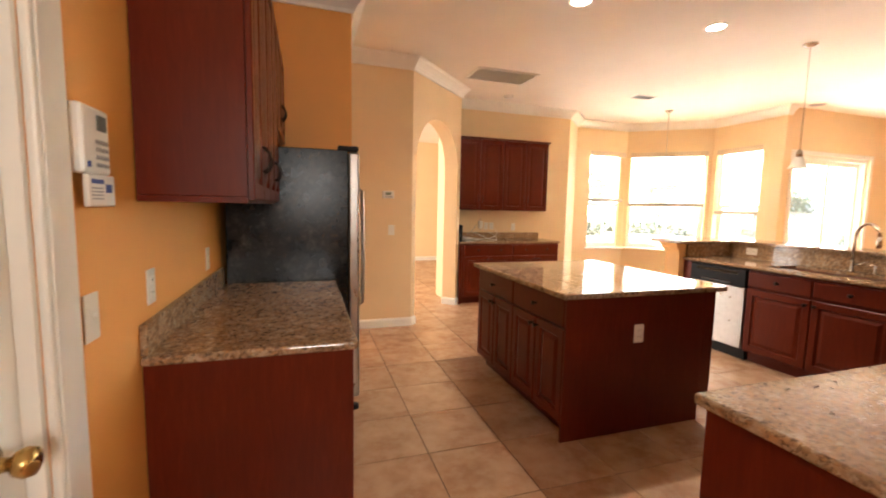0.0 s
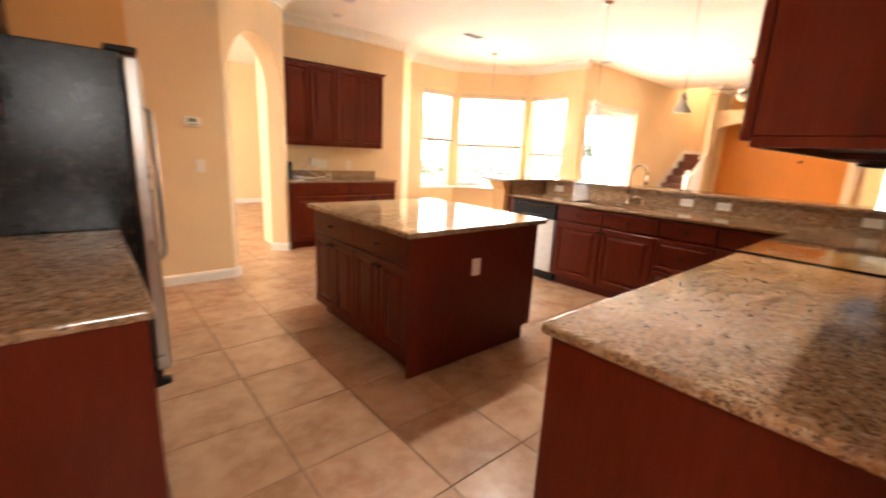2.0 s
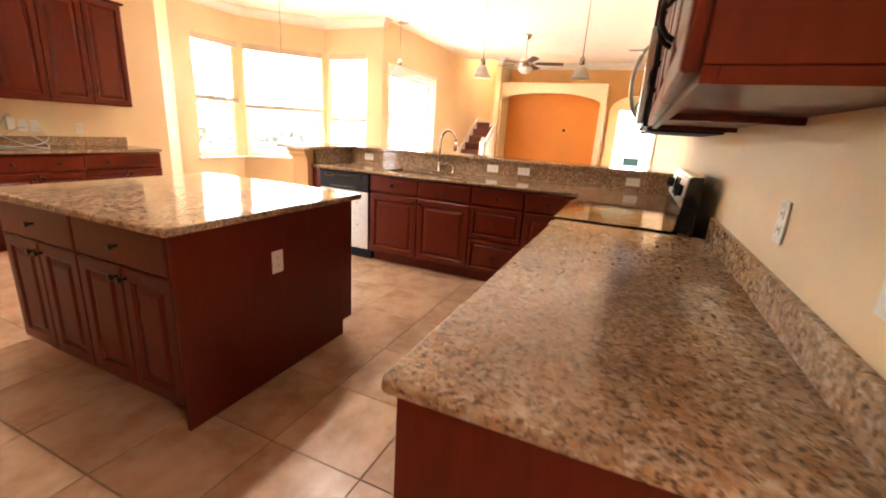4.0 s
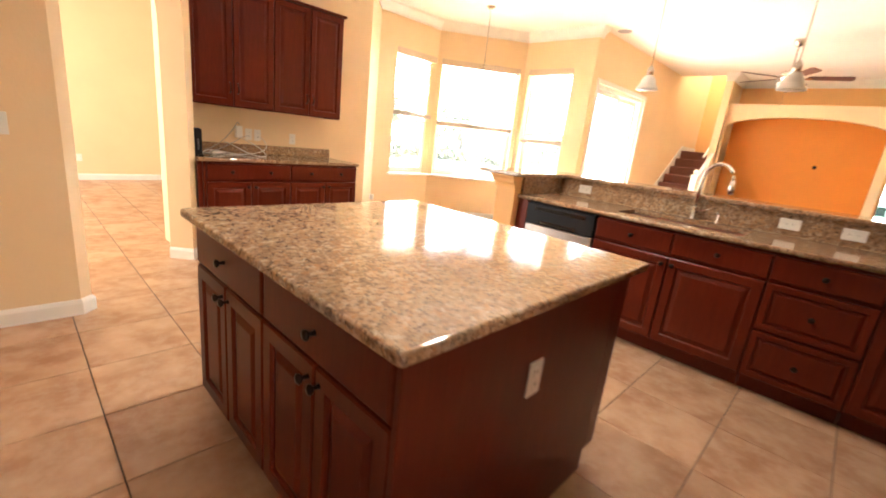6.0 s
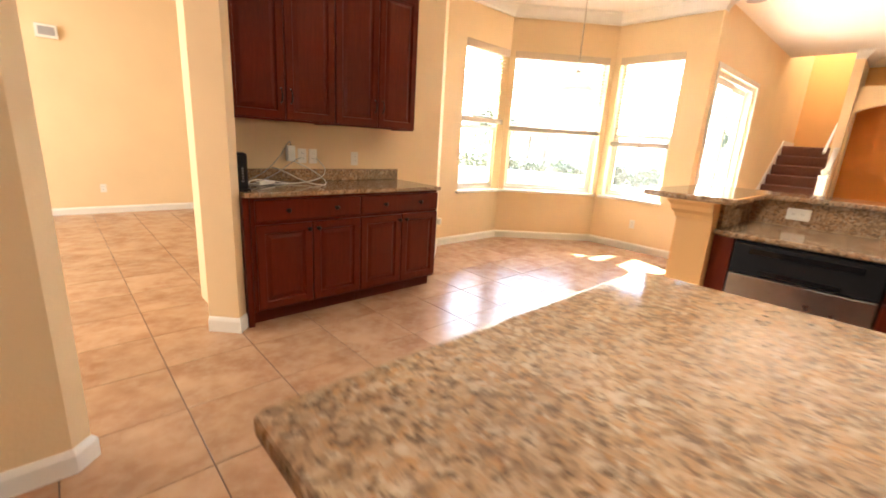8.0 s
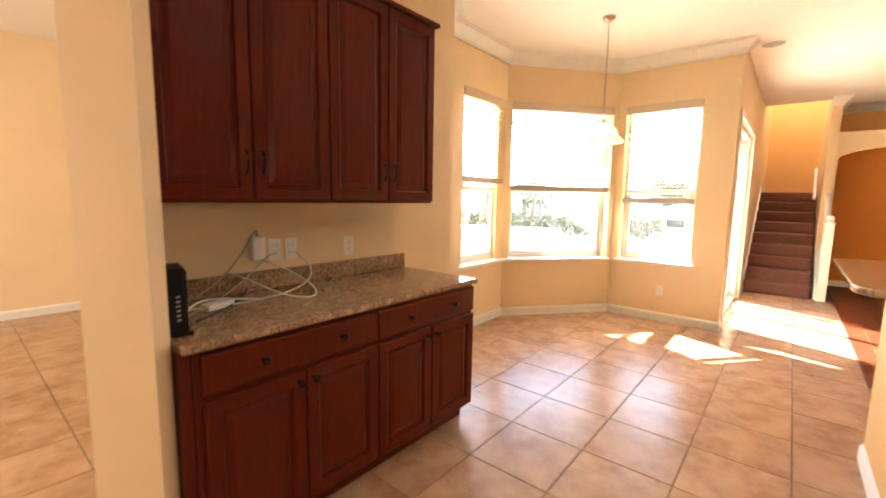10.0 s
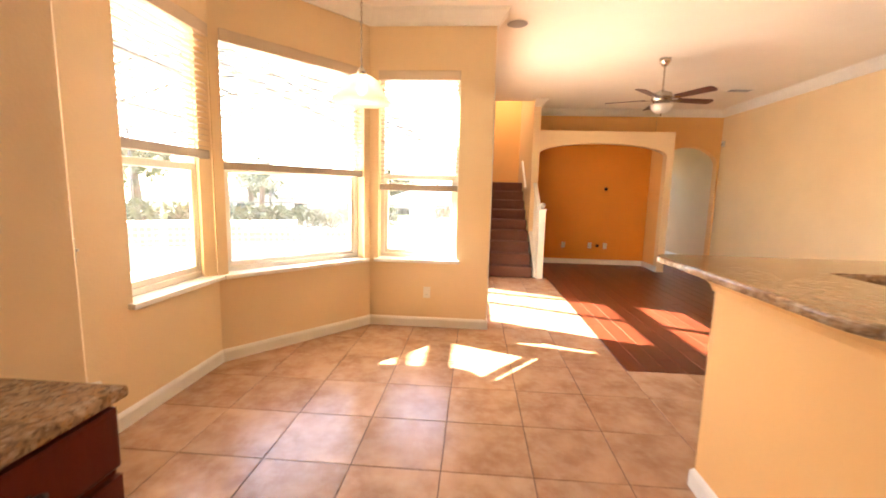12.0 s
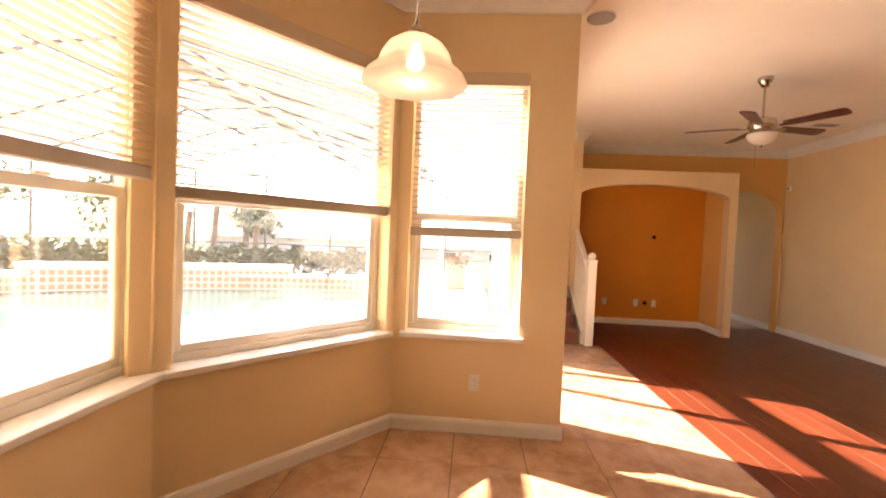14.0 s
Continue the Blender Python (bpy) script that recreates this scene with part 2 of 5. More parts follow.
def frosted_material():
    m, t, b = mat("lit_frosted_glass", 0.4)
    b.inputs["Base Color"].default_value = (0.75, 0.67, 0.57, 1)
    soft = t.nodes.new("ShaderNodeBsdfTranslucent")
    soft.inputs[0].default_value = (0.80, 0.71, 0.61, 1)
    clear = t.nodes.new("ShaderNodeBsdfTransparent")
    one, two = t.nodes.new("ShaderNodeMixShader"), t.nodes.new("ShaderNodeMixShader")
    one.inputs[0].default_value, two.inputs[0].default_value = 0.5, 0.32
    t.links.new(b.outputs[0], one.inputs[1])
    t.links.new(soft.outputs[0], one.inputs[2])
    t.links.new(one.outputs[0], two.inputs[1])
    t.links.new(clear.outputs[0], two.inputs[2])
    t.links.new(two.outputs[0], t.nodes["Material Output"].inputs[0])
    return m


frosted = frosted_material()
frosted_off = glowing("frosted_glass", (0.9, 0.84, 0.74), 0.0, 0.5)
bulb_mat = glowing("lit_bulb", (1.0, 0.85, 0.6), 3.0, 0.0)
recess_glow = glowing("lit_downlight", (1.0, 0.92, 0.8), 6.0, 0.0)


def water_material():
    m, t, b = mat("pool_water", 0.03)
    b.inputs["Base Color"].default_value = (0.03, 0.10, 0.088, 1)
    bump(t, b, noise_of(t, coords(t), 6, 3), 0.3, 0.02)
    return m


water_mat = water_material()


# ---- building helpers ----
def finish(name, bm, material, smooth=False):
    me = bpy.data.meshes.new(name)
    bm.normal_update()
    bm.to_mesh(me)
    bm.free()
    if smooth:
        for p in me.polygons:
            p.use_smooth = True
    me.materials.append(material)
    return new(name, me)


def part(name, bm, material, parent, label="", smooth=False):
    ob = finish(name, bm, material, smooth)
    ob.parent = parent
    if label:
        tagged(ob, label)
    return ob


def thing(name, m, label, category, group="", kind=""):
    e = new(name)
    e.empty_display_size = 0.1
    e.matrix_world = m
    return tagged(e, label, category, group, kind)


def box(bm, x0, y0, z0, x1, y1, z1, bevel=0.0, seg=1):
    vs = [bm.verts.new((x, y, z)) for x in (x0, x1) for y in (y0, y1) for z in (z0, z1)]
    fs = [bm.faces.new([vs[i] for i in q]) for q in ((0, 1, 3, 2), (4, 6, 7, 5), (0, 4, 5, 1), (2, 3, 7, 6), (0, 2, 6, 4), (1, 5, 7, 3))]
    if bevel:
        bmesh.ops.bevel(bm, geom=list({e for f in fs for e in f.edges}), offset=bevel, segments=seg, affect="EDGES", profile=0.5)
    return bm


def boxed(x0, y0, z0, x1, y1, z1, bevel=0.0, seg=1):
    return box(bmesh.new(), x0, y0, z0, x1, y1, z1, bevel, seg)


def lathe(profile, n=24, bm=None, centre=(0, 0, 0), axis="Z"):
    """A turned body: profile rows (radius, height)."""
    bm = bm or bmesh.new()
    rows = []
    for r, h in profile:
        row = []
        for i in range(n):
            a = 2 * math.pi * i / n
            p = (r * math.cos(a), r * math.sin(a), h)
            if axis == "Y":
                p = (p[0], -p[2], p[1])
            if axis == "X":
                p = (p[2], p[0], p[1])
            row.append(bm.verts.new((p[0] + centre[0], p[1] + centre[1], p[2] + centre[2])))
        rows.append(row)
    for a, b in zip(rows, rows[1:]):
        for i in range(n):
            bm.faces.new((a[i], a[(i + 1) % n], b[(i + 1) % n], b[i]))
    for row, flip in ((rows[0], True), (rows[-1], False)):
        if (row[0].co - row[n // 2].co).length > 1e-5:
            bm.faces.new(row[::-1] if flip else row)
    bmesh.ops.recalc_face_normals(bm, faces=bm.faces[:])
    return bm


def tube(points, radius, n=8, bm=None):
    """A round rod or cable through points."""
    bm = bm or bmesh.new()
    pts = [Vector(p) for p in points]
    rows = []
    for i, p in enumerate(pts):
        d = (pts[min(i + 1, len(pts) - 1)] - pts[max(i - 1, 0)]).normalized()
        up = Vector((0, 0, 1)) if abs(d.z) < 0.9 else Vector((0, 1, 0))
        u = d.cross(up).normalized()
        w = u.cross(d)
        rows.append([bm.verts.new(p + (u * math.cos(2 * math.pi * k / n) + w * math.sin(2 * math.pi * k / n)) * radius) for k in range(n)])
    for a, b in zip(rows, rows[1:]):
        for k in range(n):
            bm.faces.new((a[k], b[k], b[(k + 1) % n], a[(k + 1) % n]))
    bm.faces.new(rows[0])
    bm.faces.new(rows[-1][::-1])
    bmesh.ops.recalc_face_normals(bm, faces=bm.faces[:])
    return bm


def bezier(a, b, c, d, n=12):
    out = []
    for i in range(n + 1):
        t = i / n
        out.append(Vector(a) * (1 - t) ** 3 + Vector(b) * 3 * t * (1 - t) ** 2 + Vector(c) * 3 * t * t * (1 - t) + Vector(d) * t ** 3)
    return out


def panel(x0, z0, x1, z1, rings, thick, front=0.0, bm=None):
    """A front in the xz plane that faces -y: rings of (inset, depth behind the front); the last ring is filled."""
    bm = bm or bmesh.new()
    rows = []
    for inset, depth in [(0.0, thick)] + list(rings):
        y = front + depth
        rows.append([bm.verts.new(p) for p in ((x0 + inset, y, z0 + inset), (x1 - inset, y, z0 + inset), (x1 - inset, y, z1 - inset), (x0 + inset, y, z1 - inset))])
    for a, b in zip(rows, rows[1:]):
        for i in range(4):
            bm.faces.new((a[i], a[(i + 1) % 4], b[(i + 1) % 4], b[i]))
    bm.faces.new(rows[-1])
    bm.faces.new(rows[0][::-1])
    return bm


RAISED = [(0.0, 0.005), (0.005, 0.0), (0.052, 0.0), (0.057, 0.004), (0.060, 0.013), (0.070, 0.013), (0.092, 0.003), (0.097, 0.002)]
DRAWER = [(0.0, 0.006), (0.006, 0.001), (0.012, 0.0)]


def solid_wall(name, p0, p1, z0, z1, thick, material, openings=(), ext=(0, 0), label="", parent=None):
    """A wall whose room side lies left of p0 -> p1; openings are (s0, s1, z0, z1) along it."""
    a, b = Vector((*p0, 0)), Vector((*p1, 0))
    length = (b - a).length
    d = (b - a).normalized()
    out = Vector((d.y, -d.x, 0))
    ss = sorted({-ext[0], length + ext[1], *[s for o in openings for s in o[:2]]})
    zs = sorted({z0, z1, *[z for o in openings for z in o[2:]]})
    bm = bmesh.new()
    cache = {}

    def v(i, k, side):
        key = (i, k, side)
        if key not in cache:
            cache[key] = bm.verts.new(a + d * ss[i] + out * (thick * side) + Vector((0, 0, zs[k])))
        return cache[key]

    def filled(i, k):
        if not (0 <= i < len(ss) - 1 and 0 <= k < len(zs) - 1):
            return False
        s, z = (ss[i] + ss[i + 1]) / 2, (zs[k] + zs[k + 1]) / 2
        return not any(o[0] < s < o[1] and o[2] < z < o[3] for o in openings)

    for i in range(len(ss) - 1):
        for k in range(len(zs) - 1):
            if not filled(i, k):
                continue
            bm.faces.new((v(i, k, 0), v(i, k + 1, 0), v(i + 1, k + 1, 0), v(i + 1, k, 0)))
            bm.faces.new((v(i, k, 1), v(i + 1, k, 1), v(i + 1, k + 1, 1), v(i, k + 1, 1)))
            for (ni, nk), q in (((i - 1, k), ((i, k), (i, k + 1))), ((i + 1, k), ((i + 1, k + 1), (i + 1, k))), ((i, k - 1), ((i + 1, k), (i, k))), ((i, k + 1), ((i, k + 1), (i + 1, k + 1)))):
                if not filled(ni, nk):
                    (e, f), (g, h) = q
                    bm.faces.new((v(e, f, 0), v(e, f, 1), v(g, h, 1), v(g, h, 0)))
    bmesh.ops.recalc_face_normals(bm, faces=bm.faces[:])
    ob = finish(name, bm, material)
    if parent:
        ob.parent = parent
        return ob
    return tagged(ob, label, "wall", kind="structure")


def arch_wall(name, p0, p1, z1, thick, s0, s1, spring, top, material, label, n=28, round_over=0.012):
    """A wall with an arched opening from s0 to s1 that rises from spring to top."""
    a, b = Vector((*p0, 0)), Vector((*p1, 0))
    length = (b - a).length
    d = (b - a).normalized()
    out = Vector((d.y, -d.x, 0))
    mid, half = (s0 + s1) / 2, (s1 - s0) / 2
    curve = [(s0, 0.0), (s0, spring)]
    curve += [(mid - half * math.cos(math.pi * i / n), spring + (top - spring) * math.sin(math.pi * i / n)) for i in range(1, n)]
    curve += [(s1, spring), (s1, 0.0)]
    bm = bmesh.new()

    def at(s, z, side):
        return bm.verts.new(a + d * s + out * side + Vector((0, 0, z)))

    for side in (0.0, thick):
        inner = [at(s, z, side) for s, z in curve]
        lo0, hi0, hi1, lo1 = at(0, 0, side), at(0, z1, side), at(length, z1, side), at(length, 0, side)
        upper = [at(s, z1, side) for s, z in curve[1:-1]]
        bm.faces.new((lo0, inner[0], inner[1], upper[0], hi0))
        for i in range(len(upper) - 1):
            bm.faces.new((inner[1 + i], inner[2 + i], upper[i + 1], upper[i]))
        bm.faces.new((inner[-1], lo1, hi1, upper[-1], inner[-2]))
        if side == 0.0:
            front, fo = inner, (lo0, hi0, hi1, lo1)
        else:
            back, bo = inner, (lo0, hi0, hi1, lo1)
    for i in range(len(front) - 1):
        bm.faces.new((front[i], back[i], back[i + 1], front[i + 1]))
    for i in range(3):
        bm.faces.new((fo[i], fo[i + 1], bo[i + 1], bo[i]))
    bmesh.ops.recalc_face_normals(bm, faces=bm.faces[:])
    return tagged(finish(name, bm, material), label, "wall", kind="structure")


def sweep(name, pts, profile, material, label, closed=False):
    """A moulding along a wall line; the room lies left of the way. profile: (distance from the wall, height)."""
    p = [Vector((*q, 0)) for q in pts]
    n = len(p)
    bm = bmesh.new()
    rows = []
    for i in range(n):
        d0 = (p[i] - p[i - 1]).normalized() if i or closed else None
        d1 = (p[(i + 1) % n] - p[i]).normalized() if i < n - 1 or closed else None
        d0, d1 = d0 or d1, d1 or d0
        n0, n1 = Vector((-d0.y, d0.x, 0)), Vector((-d1.y, d1.x, 0))
        m = (n0 + n1).normalized()
        m = m / max(0.3, m.dot(n0))
        rows.append([bm.verts.new(p[i] + m * o + Vector((0, 0, h))) for o, h in profile])
    k = len(profile)
    for a, b in zip(rows, rows[1:] + (rows[:1] if closed else [])):
        for i in range(k):
            bm.faces.new((a[i], b[i], b[(i + 1) % k], a[(i + 1) % k]))
    if not closed:
        bm.faces.new(rows[0])
        bm.faces.new(rows[-1][::-1])
    bmesh.ops.recalc_face_normals(bm, faces=bm.faces[:])
    return tagged(finish(name, bm, material), label, "trim", kind="structure")


def slab(pts, z0, z1, bevel=0.0, seg=2):
    """A flat slab with the given outline and rounded edges."""
    bm = bmesh.new()
    lo = [bm.verts.new((x, y, z0)) for x, y in pts]
    hi = [bm.verts.new((x, y, z1)) for x, y in pts]
    n = len(pts)
    bm.faces.new(lo[::-1])
    bm.faces.new(hi)
    for i in range(n):
        bm.faces.new((lo[i], lo[(i + 1) % n], hi[(i + 1) % n], hi[i]))
    bmesh.ops.recalc_face_normals(bm, faces=bm.faces[:])
    if bevel:
        es = [e for e in bm.edges if abs(e.verts[0].co.z - e.verts[1].co.z) < 1e-6]
        bmesh.ops.bevel(bm, geom=es, offset=bevel, segments=seg, affect="EDGES", profile=0.5)
    return bm


def rounded(pts, radius, n=6):
    """An outline with each corner rounded by its radius."""
    out = []
    k = len(pts)
    for i in range(k):
        r = radius[i] if isinstance(radius, (list, tuple)) else radius
        p, a, b = Vector(pts[i]), Vector(pts[i - 1]), Vector(pts[(i + 1) % k])
        if r <= 0:
            out.append(tuple(p))
            continue
        s, e = p + (a - p).normalized() * r, p + (b - p).normalized() * r
        for j in range(n + 1):
            t = j / n
            q = s * (1 - t) ** 2 + p * 2 * t * (1 - t) + e * t * t
            out.append((q.x, q.y))
    return out


# ---- structure ----
H = 3.05
T = 0.18
Y_R = 1.28          # wall behind the range
X_L = 0.42          # wall behind the short counter
D_IN = (8.15, 10.0)  # sliding door

solid_wall("wall_south", (1.85, Y_R), (12.4, Y_R), 0, H, T, cream, label="cream painted wall behind the range, through to the family room")
solid_wall("wall_entry", (1.85, -0.6), (1.85, Y_R - T), 0, H, T, cream, label="cream painted wall of the entry passage")
solid_wall("wall_back", (X_L, -0.6), (1.85, -0.6), 0, H, T, cream, ext=(T, T), label="cream painted wall closing the entry passage")
solid_wall("wall_west", (X_L, 4.75), (X_L, -0.6), 0, H, T, peach, openings=[(4.75 - 2.18, 4.75 - 1.34, 0, 2.06)], label="orange painted wall behind the short counter")
tagged(finish("wall_pantry", boxed(X_L - 0.1, 4.75, 0, 1.27, 5.92 + T, H), peach), "orange painted block of wall beside the fridge", "wall", kind="structure")
solid_wall("wall_hall", (2.07, 5.92), (1.272, 5.92), 0, H, T, cream, label="cream painted wall with the thermostat")
arch_wall("wall_arch", (2.99, 6.84), (2.07, 5.92), H, 0.20, 0.09, 1.22, 1.93, 2.50, cream, "cream painted wall with a round-topped archway")
solid_wall("wall_alcove_side", (2.99, 7.40), (2.99, 6.84), 0, H, 0.10, cream, label="short cream return of wall beside the desk cabinets")
solid_wall("wall_north", (5.15, 7.40), (2.99, 7.40), 0, H, T, cream, ext=(0, 0.1), label="cream painted wall behind the desk cabinets")
solid_wall("wall_corner", (5.66, 7.92), (5.15, 7.40), 0, H, T, cream, label="narrow angled cream wall beside the bay")
WIN_Z = (0.695, 2.515)
CA, CB = Vector((7.92, 7.02)), Vector((6.80, 7.92))
C_LEN = (CB - CA).length
solid_wall("wall_bay_left", (6.80, 7.92), (5.66, 7.92), 0, H, T, cream, openings=[(6.80 - 6.79, 6.80 - 5.98, *WIN_Z)], ext=(0.12, 0.05), label="cream bay wall with a tall window")
solid_wall("wall_bay_middle", tuple(CA), tuple(CB), 0, H, T, cream, openings=[(0.07, C_LEN - 0.07, *WIN_Z)], ext=(0.1, 0.1), label="cream bay wall with a wide window")
solid_wall("wall_bay_right", (7.92, 5.82), (7.92, 7.02), 0, H, T, cream, openings=[(6.14 - 5.82, 6.935 - 5.82, *WIN_Z)], ext=(0, 0.1), label="cream bay wall with a narrow window")
solid_wall("wall_door", (14.0, 5.82), (7.92 + T, 5.82), 0, 5.2, T, cream, openings=[(14 - D_IN[1], 14 - D_IN[0], 0, 2.34)], label="cream wall with the sliding door and the stairs along it")
# family room end
tagged(finish("wall_east", boxed(12.4, 2.55, 0, 12.55, 4.85, 2.45), orange), "deep orange wall inside the media niche", "wall", kind="structure")
tagged(finish("wall_east_upper", boxed(12.4, 2.55, 2.45, 12.55, 4.85, H), pier_paint), "warm peach end wall above the media niche", "wall", kind="structure")
arch_wall("wall_east_arch", (12.4, Y_R), (12.4, 2.55), H, 0.15, 0.03, 1.10, 2.0, 2.36, pier_paint, "warm peach end wall with an arched passage")
arch_wall("niche_front", (11.72, 2.44), (11.72, 4.85), 2.54, 0.16, 0.12, 2.38, 2.12, 2.325, cream, "cream partition with a wide low arch round the niche")
tagged(finish("niche_side", boxed(11.88, 2.44, 0, 12.396, 2.56, 2.54), pier_paint), "warm peach side of the media niche", "wall", kind="structure")
tagged(finish("niche_shelf", boxed(11.88, 2.56, 2.44, 12.396, 4.85, 2.54), cream), "cream ledge on top of the media niche", "wall", kind="structure")
tagged(finish("wall_stair", boxed(11.55, 4.85, 0, 14.0, 4.97, 5.2), cream), "cream wall between the stairs and the media niche", "wall", kind="structure")
tagged(finish("wall_landing", boxed(13.85, 4.97, 0, 14.0, 5.82, 5.2), pier_paint), "orange wall above the stair landing", "wall", kind="structure")
tagged(finish("ceiling_stairwell", boxed(11.7, 4.8, 5.2, 14.1, 6.1, 5.3), ceiling_paint), "white ceiling of the stairwell", "ceiling", kind="structure")
tagged(finish("wall_stairwell_upper", boxed(11.70, 4.97, H + 0.2, 11.84, 5.82, 5.2), cream), "cream upper wall of the stairwell", "wall", kind="structure")
# front hall past the arched passage
solid_wall("wall_front_hall_a", (12.551, Y_R), (16.5, Y_R), 0, H, 0.15, cream, label="cream wall of the front hall in line with the family room")
# this wall's dimness is put into its colour
solid_wall("wall_front_hall_b", (16.5, 2.75), (12.56, 2.75), 0, H, 0.1, hall_dim_paint, label="front hall wall in a colour darkened for dimness")
solid_wall("wall_front_hall_c", (16.5, 0.95), (16.5, 2.75), 0, H, 0.15, cream, openings=[(0.4, 1.4, 0.05, 2.3)], ext=(0.15, 0.15), label="cream wall closing the front hall")
# hall past the archway
solid_wall("wall_hall_far", (5.0, 11.78), (-1.0, 11.78), 0, H, T, cream, ext=(T, T), label="cream far wall of the room past the archway")
solid_wall("wall_hall_left", (-1.0, 11.78), (-1.0, 5.5), 0, H, T, cream, label="cream side wall of the room past the archway")
solid_wall("wall_hall_right", (4.75, 7.58), (4.75, 11.78), 0, H, T, cream, label="cream side wall of the room past the archway")
solid_wall("wall_hall_near", (-1.0, 6.10), (0.33, 6.10), 0, H, T, cream, label="cream near wall of the room past the archway")

# ceiling with a cut for the stairwell
BAY = [(4.93, 5.83), (8.05, 5.83), (8.05, 7.09), (6.94, 8.10), (4.93, 8.10)]
cb = slab(BAY, H, H + 0.15)
for x0, y0, x1, y1 in ((-1.2, -0.8, 11.72, 5.83), (11.72, 0.8, 16.7, 4.9), (-1.2, 5.83, 4.93, 12.0)):
    box(cb, x0, y0, H, x1, y1, H + 0.15)
tagged(finish("ceiling", cb, ceiling_paint), "white ceiling with an orange-peel texture", "ceiling", kind="structure")

fb = slab(BAY, -0.12, -0.004)
for x0, y0, x1, y1 in ((-1.2, -0.8, 8.05, 5.83), (8.05, 0.8, 16.7, 5.99), (-1.2, 5.83, 4.93, 12.0)):
    box(fb, x0, y0, -0.12, x1, y1, -0.004)
tagged(finish("floor", fb, grout), "dark grout bed under the tile and wood floor", "floor", kind="structure")
floor_ob = bpy.data.objects["floor"]

CROWN = [(0, -0.13), (0.018, -0.13), (0.024, -0.105), (0.045, -0.075), (0.075, -0.045), (0.098, -0.026), (0.102, -0.012), (0.115, -0.006), (0.115, 0), (0, 0)]
CROWN_Z = [(o, H - 0.001 + h) for o, h in CROWN]
BASE = [(0, 0), (0.016, 0), (0.016, 0.075), (0.011, 0.088), (0.006, 0.096), (0, 0.1)]
sweep("crown_trim", [(1.86, Y_R), (12.4, Y_R), (12.4, 4.85), (11.55, 4.85), (11.55, 4.97)], CROWN_Z, white_trim, "white crown moulding of the family room")
sweep("crown_trim", [(8.02, 5.82), (7.92, 5.82), (7.92, 7.02), (6.80, 7.92), (5.66, 7.92), (5.15, 7.40), (2.99, 7.40), (2.99, 6.84), (2.07, 5.92), (1.27, 5.92), (1.27, 4.75), (X_L, 4.75), (X_L, -0.6)], CROWN_Z, white_trim, "white crown moulding round the kitchen and the bay")
sweep("baseboard", [(8.14, 5.82), (7.92, 5.82), (7.92, 7.02), (6.80, 7.92), (5.66, 7.92), (5.15, 7.40), (4.66, 7.40)], BASE, white_trim, "white baseboard round the bay")
sweep("baseboard", [(10.68, 5.82), (10.02, 5.82)], BASE, white_trim, "white baseboard beside the sliding door")
sweep("baseboard", [(5.95, Y_R), (16.4, Y_R)], BASE, white_trim, "white baseboard along the family room")
sweep("baseboard", [(2.99, 6.84), (2.926, 6.776), (2.785, 6.917)], BASE, white_trim, "white baseboard at the archway pier")
sweep("baseboard", [(1.98, 6.12), (2.125, 5.975), (2.07, 5.92), (1.27, 5.92), (1.27, 4.76)], BASE, white_trim, "white baseboard under the thermostat wall")
sweep("baseboard", [(4.74, 11.78), (-0.98, 11.78)], BASE, white_trim, "white baseboard of the room past the archway")
sweep("baseboard", [(4.75, 7.6), (4.75, 11.76)], BASE, white_trim, "white baseboard of the room past the archway")
sweep("baseboard", [(11.74, 2.56), (12.4, 2.56), (12.4, 4.84)], BASE, white_trim, "white baseboard inside the niche")


# ---- windows ----
def window(name, m, width, label, split=0.45, muntin=False):
    """A single-hung window in the xz plane; x from 0 to width, room side towards -y, the wall 0.18 deep."""
    w = thing(name, m, label, "window", kind="structure")
    z0, z1 = WIN_Z
    f = bmesh.new()
    y0, y1 = 0.11, 0.165
    for a in ((0, z0, width, z0 + 0.045), (0, z1 - 0.045, width, z1), (0, z0 + 0.045, 0.04, z1 - 0.045), (width - 0.04, z0 + 0.045, width, z1 - 0.045)):
        box(f, a[0], y0, a[1], a[2], y1, a[3], 0.004)
    part("window_frame", f, white_trim, w)
    zm = z0 + (z1 - z0) * split
    part("meeting_rail", boxed(0.04, 0.115, zm - 0.025, width - 0.04, 0.16, zm + 0.025, 0.004), white_trim, w)
    s = bmesh.new()
    for a in ((0.04, z0 + 0.045, 0.075, zm - 0.025), (width - 0.075, z0 + 0.045, width - 0.04, zm - 0.025), (0.075, z0 + 0.045, width - 0.075, z0 + 0.085)):
        box(s, a[0], 0.12, a[1], a[2], 0.15, a[3], 0.003)
    part("lower_sash", s, white_trim, w)
    for a, b in ((z0 + 0.05, zm - 0.02), (zm + 0.02, z1 - 0.05)):
        g = part("pane", boxed(0.042, 0.133, a, width - 0.042, 0.137, b), pane_mat, w)
        g.visible_shadow = False
    part("window_sill", boxed(-0.035, -0.045, z0 - 0.03, width + 0.035, 0.108, z0 + 0.004, 0.006, 2), white_trim, w, "white projecting sill")
    part("latch", boxed(width / 2 - 0.03, 0.095, zm + 0.024, width / 2 + 0.03, 0.118, zm + 0.04, 0.004), white_plastic, w)
    return w


